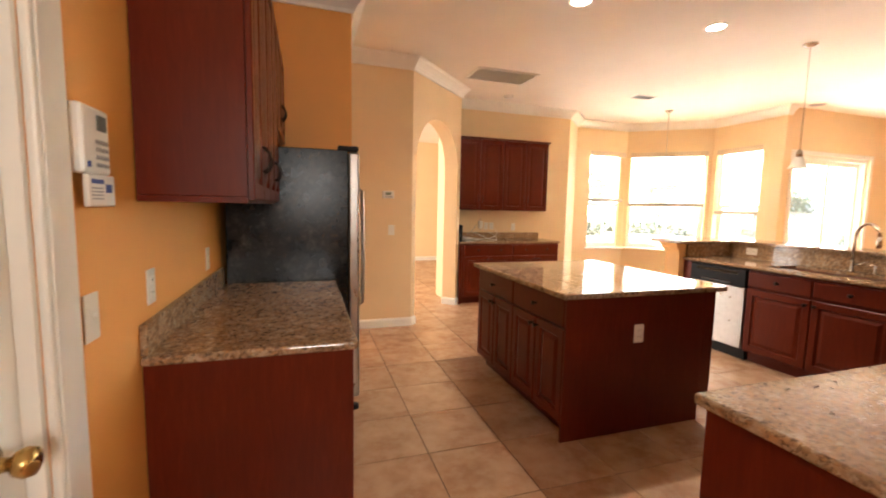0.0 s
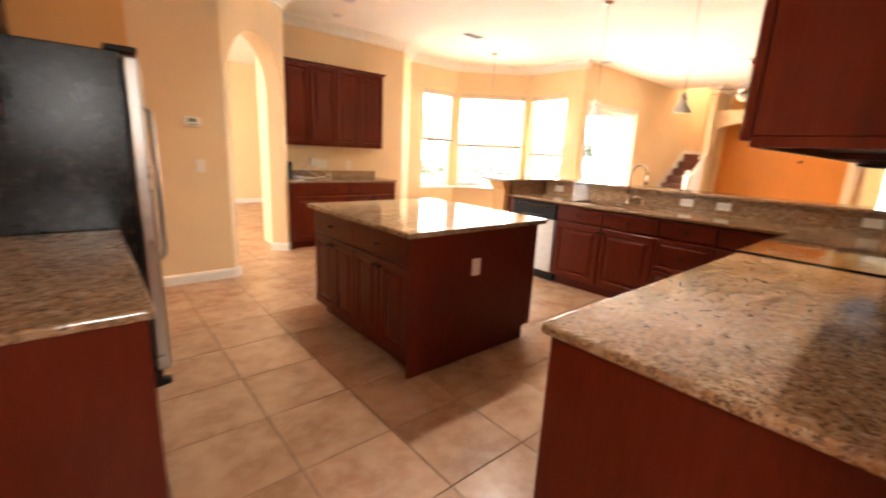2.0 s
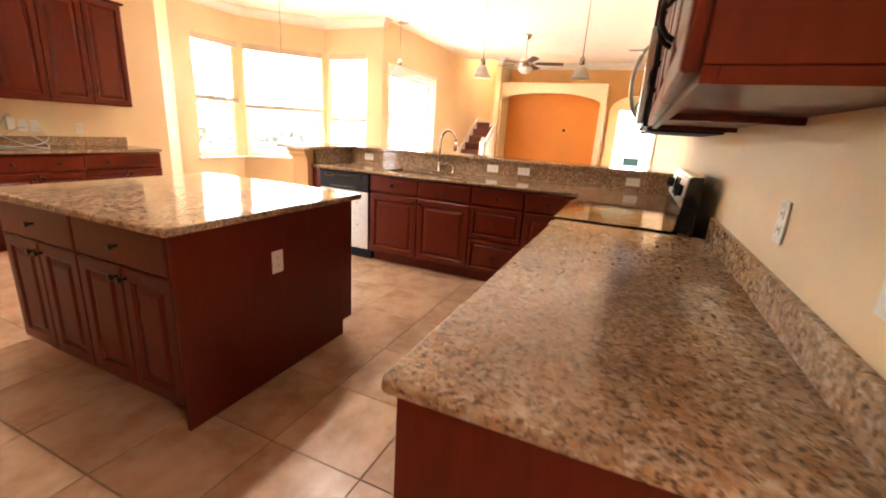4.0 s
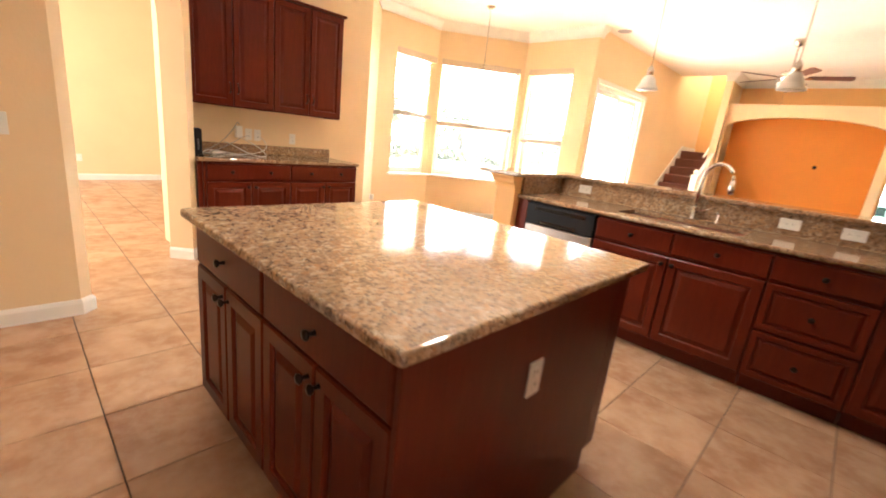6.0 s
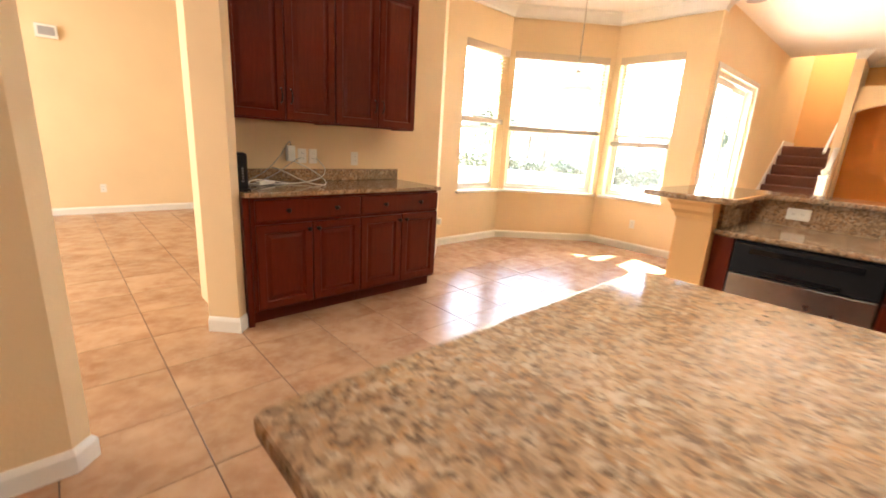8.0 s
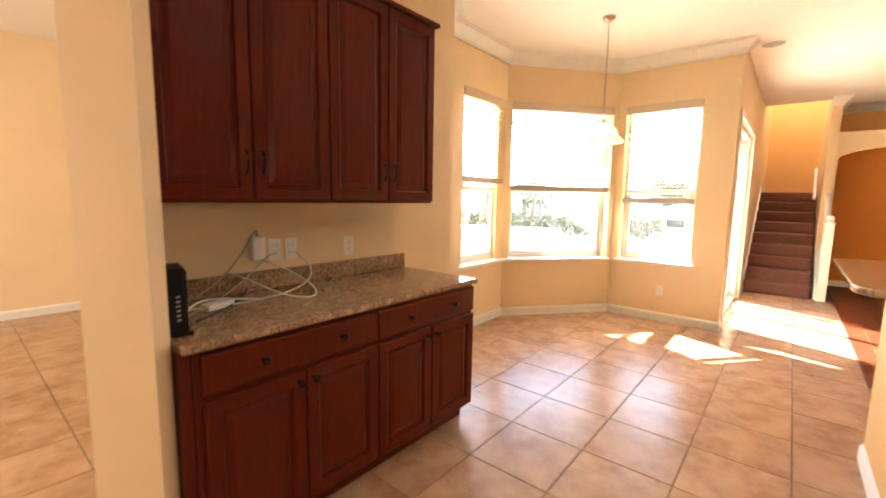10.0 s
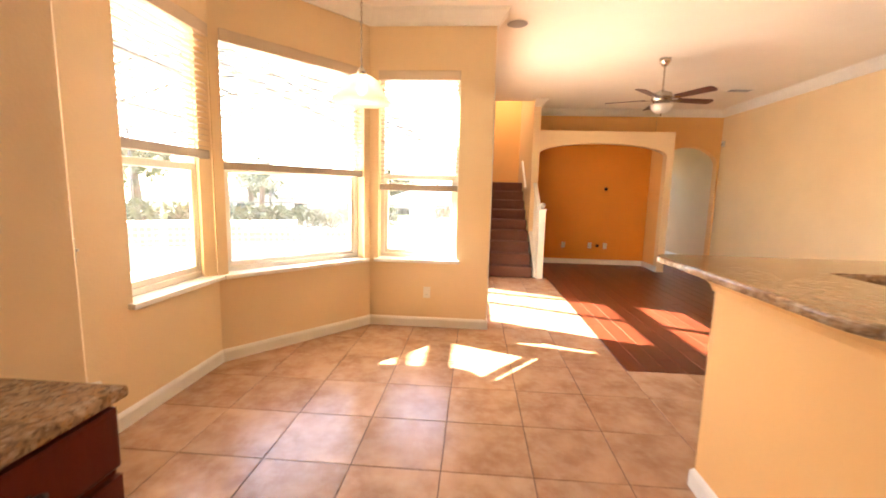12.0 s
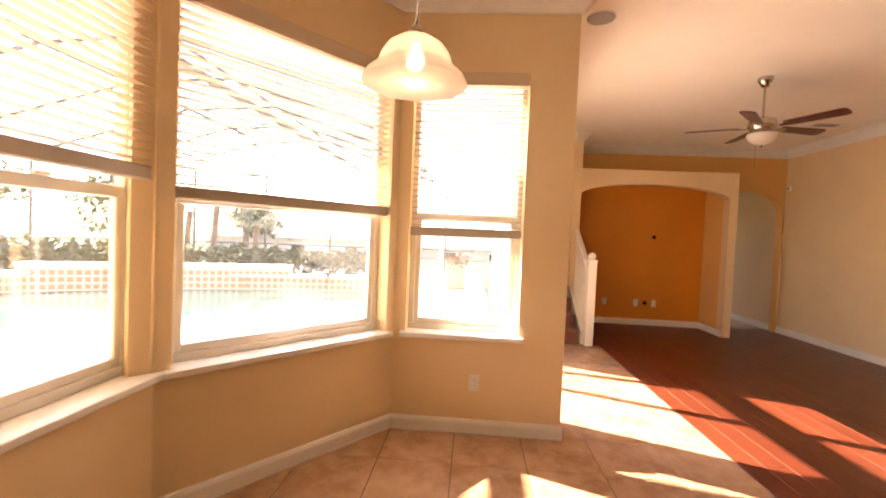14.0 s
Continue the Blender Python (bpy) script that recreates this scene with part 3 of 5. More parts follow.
def blind(m, width, bottom, label):
    """A slatted blind hung in the window opening, let down to the given height."""
    b = thing("window_blind", m, label, "blind", "blinds in the bay")
    z1 = WIN_Z[1]
    part("head_rail", boxed(0.006, 0.01, z1 - 0.055, width - 0.006, 0.07, z1 - 0.004, 0.004), blind_mat, b)
    part("valance", boxed(0.002, -0.012, z1 - 0.085, width - 0.002, 0.004, z1 + 0.004, 0.004), blind_mat, b)
    top, pitch = z1 - 0.085, 0.0405
    n = int((top - bottom - 0.06) / pitch)
    bm = bmesh.new()
    rows = []
    for y, z in ((-0.024, 0.000), (-0.008, 0.002), (0.008, 0.001), (0.024, -0.0035)):
        rows.append([bm.verts.new((x, y, z + h)) for h in (0, 0.0025) for x in (0.01, width - 0.01)])
    for p, q in zip(rows, rows[1:]):
        bm.faces.new((p[0], p[1], q[1], q[0]))
        bm.faces.new((p[2], q[2], q[3], p[3]))
        bm.faces.new((p[0], q[0], q[2], p[2]))
        bm.faces.new((p[1], p[3], q[3], q[1]))
    bm.faces.new((rows[0][0], rows[0][2], rows[0][3], rows[0][1]))
    bm.faces.new((rows[-1][0], rows[-1][1], rows[-1][3], rows[-1][2]))
    first = part("slat", bm, blind_mat, b)
    first.location = (0, 0.04, top)
    for i in range(1, n + 1):
        s = new("slat", first.data)
        s.parent = b
        s.location = (0, 0.04, top - i * pitch)
    part("bottom_rail", boxed(0.008, 0.012, bottom - 0.01, width - 0.008, 0.066, bottom + 0.052, 0.006), shade_rail, b, "taupe stack of slats and bottom rail")
    for x in (0.12, width - 0.12):
        part("ladder_cord", tube([(x, 0.014, bottom + 0.04), (x, 0.014, top)], 0.0016, 5), blind_mat, b)
    return b


m_left = Matrix.Translation((5.98, 7.92, 0))
m_mid = Matrix.Translation((*(CB + (CA - CB).normalized() * 0.07), 0)) @ Matrix.Rotation(math.atan2(CA.y - CB.y, CA.x - CB.x), 4, "Z")
m_right = Matrix.Translation((7.92, 6.935, 0)) @ Matrix.Rotation(radians(-90), 4, "Z")
w_left, w_mid, w_right = 0.81, C_LEN - 0.14, 0.795
window("window_1", m_left, w_left, "white single-hung bay window with a projecting sill")
window("window_2", m_mid, w_mid, "wide white single-hung bay window with a projecting sill")
window("window_3", m_right, w_right, "narrow white single-hung bay window with a projecting sill")
blind(m_left, w_left, 1.585, "white slatted blind half let down over the window")
blind(m_mid, w_mid, 1.515, "wide white slatted blind half let down over the window")
blind(m_right, w_right, 1.39, "narrow white slatted blind half let down over the window")


def sliding_door():
    w = D_IN[1] - D_IN[0]
    d = thing("door_1", pose(D_IN[0], 5.82, 0), "white sliding glass door to the patio", "door", kind="structure")
    f = bmesh.new()
    for a in ((0, 0, 0.05, 2.34), (w - 0.05, 0, w, 2.34), (0.05, 2.285, w - 0.05, 2.34), (0.05, 0, w - 0.05, 0.03)):
        box(f, a[0], 0.03, a[1], a[2], 0.16, a[3], 0.004)
    part("door_frame", f, white_trim, d)
    for x0, x1, y in ((0.05, w / 2 + 0.04, 0.06), (w / 2 - 0.04, w - 0.05, 0.11)):
        s = bmesh.new()
        for a in ((x0, 0.03, x0 + 0.07, 2.285), (x1 - 0.07, 0.03, x1, 2.285), (x0 + 0.07, 2.21, x1 - 0.07, 2.285), (x0 + 0.07, 0.03, x1 - 0.07, 0.12)):
            box(s, a[0], y, a[1], a[2], y + 0.04, a[3], 0.004)
        leaf = part("sliding_panel", s, white_trim, d)
        g = part("pane", boxed(x0 + 0.068, y + 0.017, 0.118, x1 - 0.068, y + 0.022, 2.212), pane_mat, leaf)
        g.visible_shadow = False
    part("door_handle", boxed(0.07, 0.02, 0.95, 0.10, 0.062, 1.15, 0.008), white_plastic, d)
    c = bmesh.new()
    for a in ((-0.07, 0, 0.0, 2.41), (w, 0, w + 0.07, 2.41), (0.0, 2.34, w, 2.41)):
        box(c, a[0], -0.018, a[1], a[2], 0.0, a[3], 0.004)
    part("door_casing", c, white_trim, d)


sliding_door()


def entry_door():
    w = 0.84
    d = thing("door_2", pose(X_L, 1.34, 0, 0, 0, 90), "white panelled door with a brass knob, in a white casing", "door", kind="structure")
    bm = bmesh.new()
    box(bm, 0, 0, 0, 0.016, 0.16, 2.06)
    box(bm, w - 0.016, 0, 0, w, 0.16, 2.06)
    box(bm, 0.016, 0, 2.044, w - 0.016, 0.16, 2.06)
    part("door_frame", bm, white_trim, d)
    leaf = panel(0.018, 0.008, w - 0.018, 2.042, [(0, 0.002), (0.002, 0)], 0.035, 0.03)
    leaf = part("door_leaf", leaf, white_trim, d)
    for x0, x1 in ((0.13, 0.385), (0.455, 0.71)):
        for z0, z1 in ((0.24, 0.92), (1.08, 1.88)):
            part("door_panel", panel(x0, z0, x1, z1, [(0.0, -0.001), (0.008, -0.006), (0.020, -0.002), (0.045, 0.0), (0.065, -0.005)], 0.004, 0.0285), white_trim, leaf)
    knob = lathe([(0.033, 0), (0.033, 0.006), (0.014, 0.012), (0.012, 0.035), (0.022, 0.042), (0.027, 0.055), (0.024, 0.068), (0.012, 0.074), (0.0, 0.075)], 20, axis="Y")
    k = part("door_knob", knob, brass, leaf, "round brass knob", smooth=True)
    k.location = (w - 0.115, 0.03, 0.94)
    cs = bmesh.new()
    for a in ((-0.09, 0, 0.0, 2.15), (w, 0, w + 0.12, 2.15), (0.0, 2.06, w, 2.15)):
        box(cs, a[0], -0.018, a[1], a[2], 0.0, a[3], 0.005, 2)
        if a[2] - a[0] < 0.13:
            box(cs, a[0] + 0.012, -0.024, a[1], a[0] + 0.04, -0.0185, a[3] - 0.01, 0.0025, 1)
    part("door_casing", cs, white_trim, d)


entry_door()


# ---- stairs ----
def stairs():
    x0, rise, run, n = 10.70, 0.18, 0.262, 9
    st = thing("staircase", pose(x0, 4.99, 0), "straight stairs with brown carpet between white skirtings", "stairs", kind="structure")
    width = 0.825
    for i in range(n):
        last = 0.95 if i == n - 1 else 0
        part("step", boxed(i * run - (0.02 if i else 0), 0, 0.0 if i == 0 else i * rise - 0.03, (i + 1) * run + 0.03 + last, width, (i + 1) * rise, 0.016, 2), carpet, st)
    sk = slab([(0, 0), (0.0, 0.28), (run * (n - 1), rise * n + 0.1), (run * n + 0.9, rise * n + 0.1), (run * n + 0.9, rise * n - 0.05), (run * (n - 1), rise * (n - 1) - 0.2)], 0, 0.016)
    sk.transform(Matrix.Rotation(radians(90), 4, "X"))
    o = part("skirting", sk, white_trim, st)
    o.location = (0, width + 0.003 + 0.0, 0)
    # balustrade
    post = bmesh.new()
    box(post, -0.055, -0.17, 0, 0.055, -0.06, 1.12, 0.006)
    box(post, -0.065, -0.18, 1.12, 0.065, -0.05, 1.15, 0.008)
    lathe([(0.02, 1.15), (0.042, 1.175), (0.05, 1.205), (0.038, 1.235), (0.0, 1.25)], 16, post, (0, -0.115, 0))
    part("newel_post", post, white_trim, st, "white square newel with a ball cap")
    slope = rise / run
    rail_len = 0.86
    kn = slab([(0.05, 0), (0.05, 0.16), (rail_len, 0.16 + slope * (rail_len - 0.05)), (rail_len, 0)], -0.05, 0.05)
    kn.transform(Matrix.Rotation(radians(90), 4, "X"))
    k = part("stringer", kn, white_trim, st)
    k.location = (0, -0.08, 0)
    hr = slab([(0.05, 0.98), (0.05, 1.04), (rail_len, 1.04 + slope * (rail_len - 0.05)), (rail_len, 0.98 + slope * (rail_len - 0.05))], -0.035, 0.035, 0.01)
    hr.transform(Matrix.Rotation(radians(90), 4, "X"))
    h = part("handrail", hr, white_trim, st)
    h.location = (0, -0.1, 0)
    for i in range(7):
        x = 0.13 + i * 0.105
        part("baluster", boxed(x - 0.016, -0.116, 0.15 + slope * (x - 0.05), x + 0.016, -0.084, 0.99 + slope * (x - 0.05), 0.004), white_trim, st)
    wr = tube([(0.95, 0.06, 1.5), (1.7, 0.06, 1.5 + slope * 0.75)], 0.022, 10)
    part("wall_rail", wr, white_trim, st)


stairs()


# ---- bar: knee wall and end pier ----
tagged(finish("bar_wall", boxed(5.51, Y_R, 0, 5.69, 4.70, 1.068), cream), "low cream wall behind the sink counter", "wall", kind="structure")
tagged(finish("bar_pier", boxed(4.77, 4.70, 0, 5.69, 4.885, 1.068), pier_paint), "low orange end wall of the breakfast bar", "wall", kind="structure")
sweep("baseboard", [(4.77, 4.70), (4.77, 4.885), (5.69, 4.885), (5.69, 1.3)], BASE, white_trim, "white baseboard round the bar end")
sweep("bar_trim", [(4.77, 4.70), (4.77, 4.885), (5.69, 4.885), (5.69, 1.3)], [(0, 0.965), (0.008, 0.965), (0.014, 0.99), (0.03, 1.01), (0.034, 1.035), (0.05, 1.055), (0.05, 1.066), (0, 1.066)], pier_paint, "orange moulded cap under the bar top")
bar_out = rounded([(5.46, 1.30), (5.88, 1.30), (5.88, 5.10), (4.70, 5.10), (4.70, 4.60), (5.46, 4.60)], [0, 0, 0.10, 0.12, 0.05, 0.02])
tagged(finish("bar_top", slab(bar_out, 1.068, 1.10, 0.009, 2), granite), "polished speckled granite breakfast bar top", "countertop")


# ---- cabinets ----
def knob_on(parent, x, z, front):
    k = lathe([(0.009, 0), (0.006, 0.006), (0.006, 0.016), (0.014, 0.022), (0.016, 0.028), (0.011, 0.033), (0.0, 0.034)], 12, axis="Y")
    o = part("knob", k, bronze, parent, "dark bronze knob", smooth=True)
    o.location = (x, front, z)


def handle_on(parent, x, z, front):
    pts = bezier((x, front, z - 0.048), (x, front - 0.038, z - 0.035), (x, front - 0.038, z + 0.035), (x, front, z + 0.048), 8)
    part("handle", tube(pts, 0.0055, 7), bronze, parent, "dark bronze bow handle", smooth=True)


def base_unit(m, width, depth, layout, label, group="", toe=True, height=0.885, left_stile=0.0):
    """A base cabinet: x along the front, front at y = 0, body behind it. layout rows of fronts."""
    c = thing("base_cabinet", m, label, "cabinet", group)
    part("body", boxed(0, 0, 0.10, width, depth, height, 0.002), cherry, c)
    if toe:
        part("toe_kick", boxed(0.002, 0.07, 0, width - 0.002, depth - 0.01, 0.099), cherry, c)
    for kind, x0, z0, x1, z1 in layout:
        x0, x1 = x0 + 0.004, x1 - 0.004
        z0, z1 = z0 + 0.003, z1 - 0.003
        if kind == "drawer":
            d = part("drawer_front", panel(x0, z0, x1, z1, DRAWER, 0.02, -0.022), cherry, c)
            knob_on(d, (x0 + x1) / 2, (z0 + z1) / 2, -0.022)
        elif kind == "drawer2":
            d = part("drawer_front", panel(x0, z0, x1, z1, DRAWER, 0.02, -0.022), cherry, c)
            for f in (0.27, 0.73):
                knob_on(d, x0 + (x1 - x0) * f, (z0 + z1) / 2, -0.022)
        elif kind == "panel_drawer":
            d = part("drawer_front", panel(x0, z0, x1, z1, [(i * 0.62, y) for i, y in RAISED], 0.02, -0.022), cherry, c)
            knob_on(d, (x0 + x1) / 2, (z0 + z1) / 2, -0.022)
        else:
            d = part("door", panel(x0, z0, x1, z1, RAISED, 0.02, -0.022), cherry, c)
            knob_on(d, x1 - 0.03 if kind == "door_l" else x0 + 0.03, z1 - 0.045, -0.022)
    return c


def upper_unit(m, width, depth, height, doors, label, group="", handles=True):
    c = thing("wall_cabinet", m, label, "cabinet", group)
    b = bmesh.new()
    box(b, 0, 0, 0.02, width, depth, height, 0.002)
    part("body", b, cherry, c)
    lip = bmesh.new()
    box(lip, 0, 0, 0, width, 0.018, 0.0195)
    box(lip, 0, 0.0185, 0, 0.018, depth, 0.0195)
    box(lip, width - 0.018, 0.0185, 0, width, depth, 0.0195)
    part("bottom_rail", lip, cherry, c)
    for i, (x0, x1, side) in enumerate(doors):
        d = part("door", panel(x0 + 0.003, 0.012, x1 - 0.003, height - 0.006, RAISED, 0.02, -0.022), cherry, c)
        if handles:
            handle_on(d, x1 - 0.035 if side == "l" else x0 + 0.035, 0.17, -0.022)
    return c


FACE_W = Matrix.Rotation(radians(-90), 4, "Z")   # front looks to -x
# desk cabinets in the alcove (front looks to -y)
ALC = "desk cabinets in the alcove"
wA, wB = 0.80, 0.78
xs = 3.035
base_unit(Matrix.Translation((xs, 6.79, 0)), wA, 0.60, [("drawer2", 0.02, 0.72, wA, 0.87), ("door_l", 0.02, 0.115, wA / 2 + 0.01, 0.705), ("door_r", wA / 2 + 0.01, 0.115, wA, 0.705)], "dark cherry base cabinet with a drawer and two raised-panel doors", ALC)
base_unit(Matrix.Translation((xs + wA, 6.79, 0)), wB, 0.60, [("drawer2", 0, 0.72, wB, 0.87), ("door_l", 0, 0.115, wB / 2, 0.705), ("door_r", wB / 2, 0.115, wB, 0.705)], "dark cherry base cabinet with a drawer and two raised-panel doors", ALC)
tagged(finish("filler_panel", boxed(2.994, 6.80, 0.0, 3.033, 6.84, 0.885, 0.002), cherry), "dark cherry filler strip beside the desk cabinets", "panel")
tagged(finish("countertop", slab([(2.995, 6.755), (4.625, 6.755), (4.625, 7.397), (2.995, 7.397)], 0.886, 0.917, 0.008, 2), granite), "speckled granite top of the desk cabinets", "countertop")
tagged(finish("backsplash", boxed(2.995, 7.372, 0.918, 4.61, 7.397, 1.015, 0.003), granite), "low granite backsplash behind the desk top", "backsplash")
upper_unit(Matrix.Translation((3.02, 7.085, 1.37)), 0.765, 0.312, 1.055, [(0, 0.3825, "l"), (0.3825, 0.765, "r")], "dark cherry wall cabinet with two raised-panel doors", ALC)
upper_unit(Matrix.Translation((3.787, 7.085, 1.37)), 0.765, 0.312, 1.055, [(0, 0.3825, "l"), (0.3825, 0.765, "r")], "dark cherry wall cabinet with two raised-panel doors", ALC)
tagged(finish("cabinet_cornice", boxed(3.01, 7.045, 2.426, 4.58, 7.397, 2.45, 0.008, 2), cherry), "dark cherry cornice on top of the desk wall cabinets", "cornice")

# island (front looks to -x)
isl = thing("kitchen_island", pose(2.375, 4.555, 0) @ FACE_W, "dark cherry kitchen island with drawers and raised-panel doors", "island")
iw, idp = 1.32, 1.115
part("body", boxed(0, 0, 0.10, iw - 0.021, idp, 0.885, 0.002), cherry, isl)
part("toe_kick", boxed(0.01, 0.07, 0, iw - 0.03, idp - 0.07, 0.099), cherry, isl)
ep = bmesh.new()
box(ep, iw - 0.02, -0.022, 0.0, iw, idp - 0.07, 0.885, 0.002)
box(ep, iw - 0.02, idp - 0.0695, 0.10, iw, idp + 0.02, 0.885, 0.002)
part("end_panel", ep, cherry, isl, "plain cherry end panel down to the floor")
half = (iw - 0.02) / 2
for k in range(2):
    o = k * half
    d = part("drawer_front", panel(o + 0.006, 0.70, o + half - 0.006, 0.872, DRAWER, 0.02, -0.022), cherry, isl)
    knob_on(d, o + half / 2, 0.786, -0.022)
    for j in range(2):
        x0, x1 = o + j * half / 2, o + (j + 1) * half / 2
        d = part("door", panel(x0 + 0.006, 0.115, x1 - 0.003, 0.69, RAISED, 0.02, -0.022), cherry, isl)
        knob_on(d, x1 - 0.03 if j == 0 else x0 + 0.03, 0.645, -0.022)
tagged(finish("island_top", slab(rounded([(2.305, 3.19), (3.565, 3.19), (3.565, 4.585), (2.305, 4.585)], 0.025, 4), 0.886, 0.92, 0.010, 3), granite), "polished speckled granite island top", "countertop")

# sink run (front looks to -x, local x runs towards smaller y)
SR = "cabinets along the sink counter"
X_S = 4.86


def sink_unit(y1, y0, layout, label, cat="cabinet"):
    return base_unit(pose(X_S, y1, 0) @ FACE_W, y1 - y0, 0.60, layout, label, SR)


tagged(finish("filler_panel", boxed(X_S - 0.02, 4.598, 0.0, 5.46, 4.697, 0.885, 0.002), cherry), "dark cherry end panel beside the dishwasher", "panel")
sink_unit(3.99, 2.93, [("drawer", 0, 0.72, 0.53, 0.87), ("drawer", 0.53, 0.72, 1.06, 0.87), ("door_l", 0, 0.115, 0.53, 0.705), ("door_r", 0.53, 0.115, 1.06, 0.705)], "dark cherry sink cabinet with two drawers and two raised-panel doors")
sink_unit(2.928, 2.452, [("drawer", 0, 0.72, 0.476, 0.87), ("panel_drawer", 0, 0.42, 0.476, 0.705), ("panel_drawer", 0, 0.115, 0.476, 0.41)], "dark cherry base cabinet with three drawers")
sink_unit(2.45, 2.035, [("drawer", 0, 0.72, 0.415, 0.87), ("door_l", 0, 0.115, 0.415, 0.705)], "dark cherry base cabinet with one drawer and one raised-panel door")


def dishwasher():
    d = thing("dishwasher", pose(X_S, 4.595, 0) @ FACE_W, "stainless dishwasher with a black control panel", "dishwasher")
    w = 0.602
    part("body", boxed(0.004, 0.0, 0.11, w - 0.004, 0.58, 0.88, 0.002), black_plastic, d)
    part("door", boxed(0.006, -0.03, 0.115, w - 0.006, -0.001, 0.70, 0.006, 2), steel, d, "stainless steel door")
    cp = part("control_panel", boxed(0.006, -0.035, 0.705, w - 0.006, -0.001, 0.872, 0.006, 2), black_plastic, d, "glossy black control panel")
    part("handle_recess", boxed(0.14, -0.045, 0.715, w - 0.14, -0.0355, 0.745, 0.004, 2), black_glass, cp)
    part("button_strip", boxed(0.08, -0.0375, 0.82, w - 0.08, -0.0352, 0.85), black_glass, cp)
    part("toe_kick", boxed(0.01, 0.04, 0.0, w - 0.01, 0.5, 0.109), black_plastic, d)


dishwasher()

# worktop along the sink and behind the range, with cutouts left open for the sink
SX0, SX1, SY0, SY1 = 4.98, 5.36, 3.12, 3.92
ct = bmesh.new()
wt = thing("sink_worktop", pose(0, 0, 0), "polished speckled granite worktop along the sink", "countertop")
for x0, y0, x1, y1 in ((4.83, 2.01, SX0, 4.697), (SX0, SY1, SX1, 4.697), (SX0, 2.01, SX1, SY0), (SX1, 2.01, 5.487, 4.697), (4.405, Y_R + 0.003, 5.487, 2.01)):
    box(ct, x0, y0, 0.886, x1, y1, 0.917)
bmesh.ops.remove_doubles(ct, verts=ct.verts[:], dist=0.0005)
part("slab", ct, granite, wt)
part("nosing", tube([(4.832, 4.697, 0.9015), (4.832, 2.02, 0.9015)], 0.0155, 10), granite, wt, smooth=True)
tagged(finish("backsplash", boxed(5.488, Y_R + 0.003, 0.918, 5.509, 4.69, 1.066), granite), "granite backsplash between worktop and bar top", "backsplash")
tagged(finish("backsplash", boxed(4.86, 4.676, 0.918, 5.487, 4.698, 1.066), granite), "granite backsplash at the end of the worktop", "backsplash")
tagged(finish("backsplash", boxed(4.41, Y_R + 0.002, 0.918, 5.487, Y_R + 0.024, 1.02, 0.003), granite), "low granite backsplash beside the range", "backsplash")


def sink():
    s = thing("kitchen_sink", pose(0, 0, 0), "undermounted double-bowl stainless sink", "sink")
    for y0, y1 in ((SY0 - 0.005, 3.50), (3.53, SY1 + 0.005)):
        b = bmesh.new()
        x0, x1 = SX0 - 0.005, SX1 + 0.005
        inset = 0.03
        top = [b.verts.new(p) for p in ((x0, y0, 0.885), (x1, y0, 0.885), (x1, y1, 0.885), (x0, y1, 0.885))]
        bot = [b.verts.new(p) for p in ((x0 + inset, y0 + inset, 0.70), (x1 - inset, y0 + inset, 0.70), (x1 - inset, y1 - inset, 0.70), (x0 + inset, y1 - inset, 0.70))]
        for i in range(4):
            b.faces.new((top[i], bot[i], bot[(i + 1) % 4], top[(i + 1) % 4]))
        b.faces.new(bot)
        part("bowl", b, sink_mat, s)
    part("divider", boxed(SX0 + 0.005, 3.495, 0.83, SX1 - 0.005, 3.535, 0.886, 0.008, 2), sink_mat, s)


sink()


def faucet():
    f = thing("faucet", pose(5.42, 3.52, 0.917), "brushed nickel pull-down gooseneck faucet", "faucet")
    part("base", lathe([(0.028, 0), (0.028, 0.006), (0.02, 0.012), (0.018, 0.09), (0.014, 0.1)], 18), nickel, f, smooth=True)
    pts = [Vector((0, 0, 0.09)), Vector((0, 0, 0.26))] + bezier((0, 0, 0.28), (0, 0, 0.46), (-0.09, -0.20, 0.46), (-0.095, -0.21, 0.31), 12)
    part("spout", tube(pts, 0.0125, 12), nickel, f, smooth=True)
    part("spray_head", lathe([(0.0, -0.10), (0.017, -0.10), (0.02, -0.06), (0.014, 0.0), (0.0, 0.0)], 14, centre=(-0.095, -0.21, 0.32)), nickel, f, smooth=True)
    part("lever", tube([(0, -0.02, 0.06), (0.0, -0.06, 0.075), (-0.01, -0.11, 0.10)], 0.007, 8), nickel, f, smooth=True)


faucet()
sd = thing("soap_dispenser", pose(5.42, 3.36, 0.917), "small brushed nickel soap dispenser beside the faucet", "soap dispenser")
part("base", lathe([(0.022, 0), (0.02, 0.01), (0.012, 0.02), (0.011, 0.07), (0.0, 0.075)], 14), nickel, sd, smooth=True)
part("nozzle", tube([(0, 0, 0.07), (-0.03, 0, 0.085), (-0.07, 0, 0.078)], 0.006, 8), nickel, sd, smooth=True)

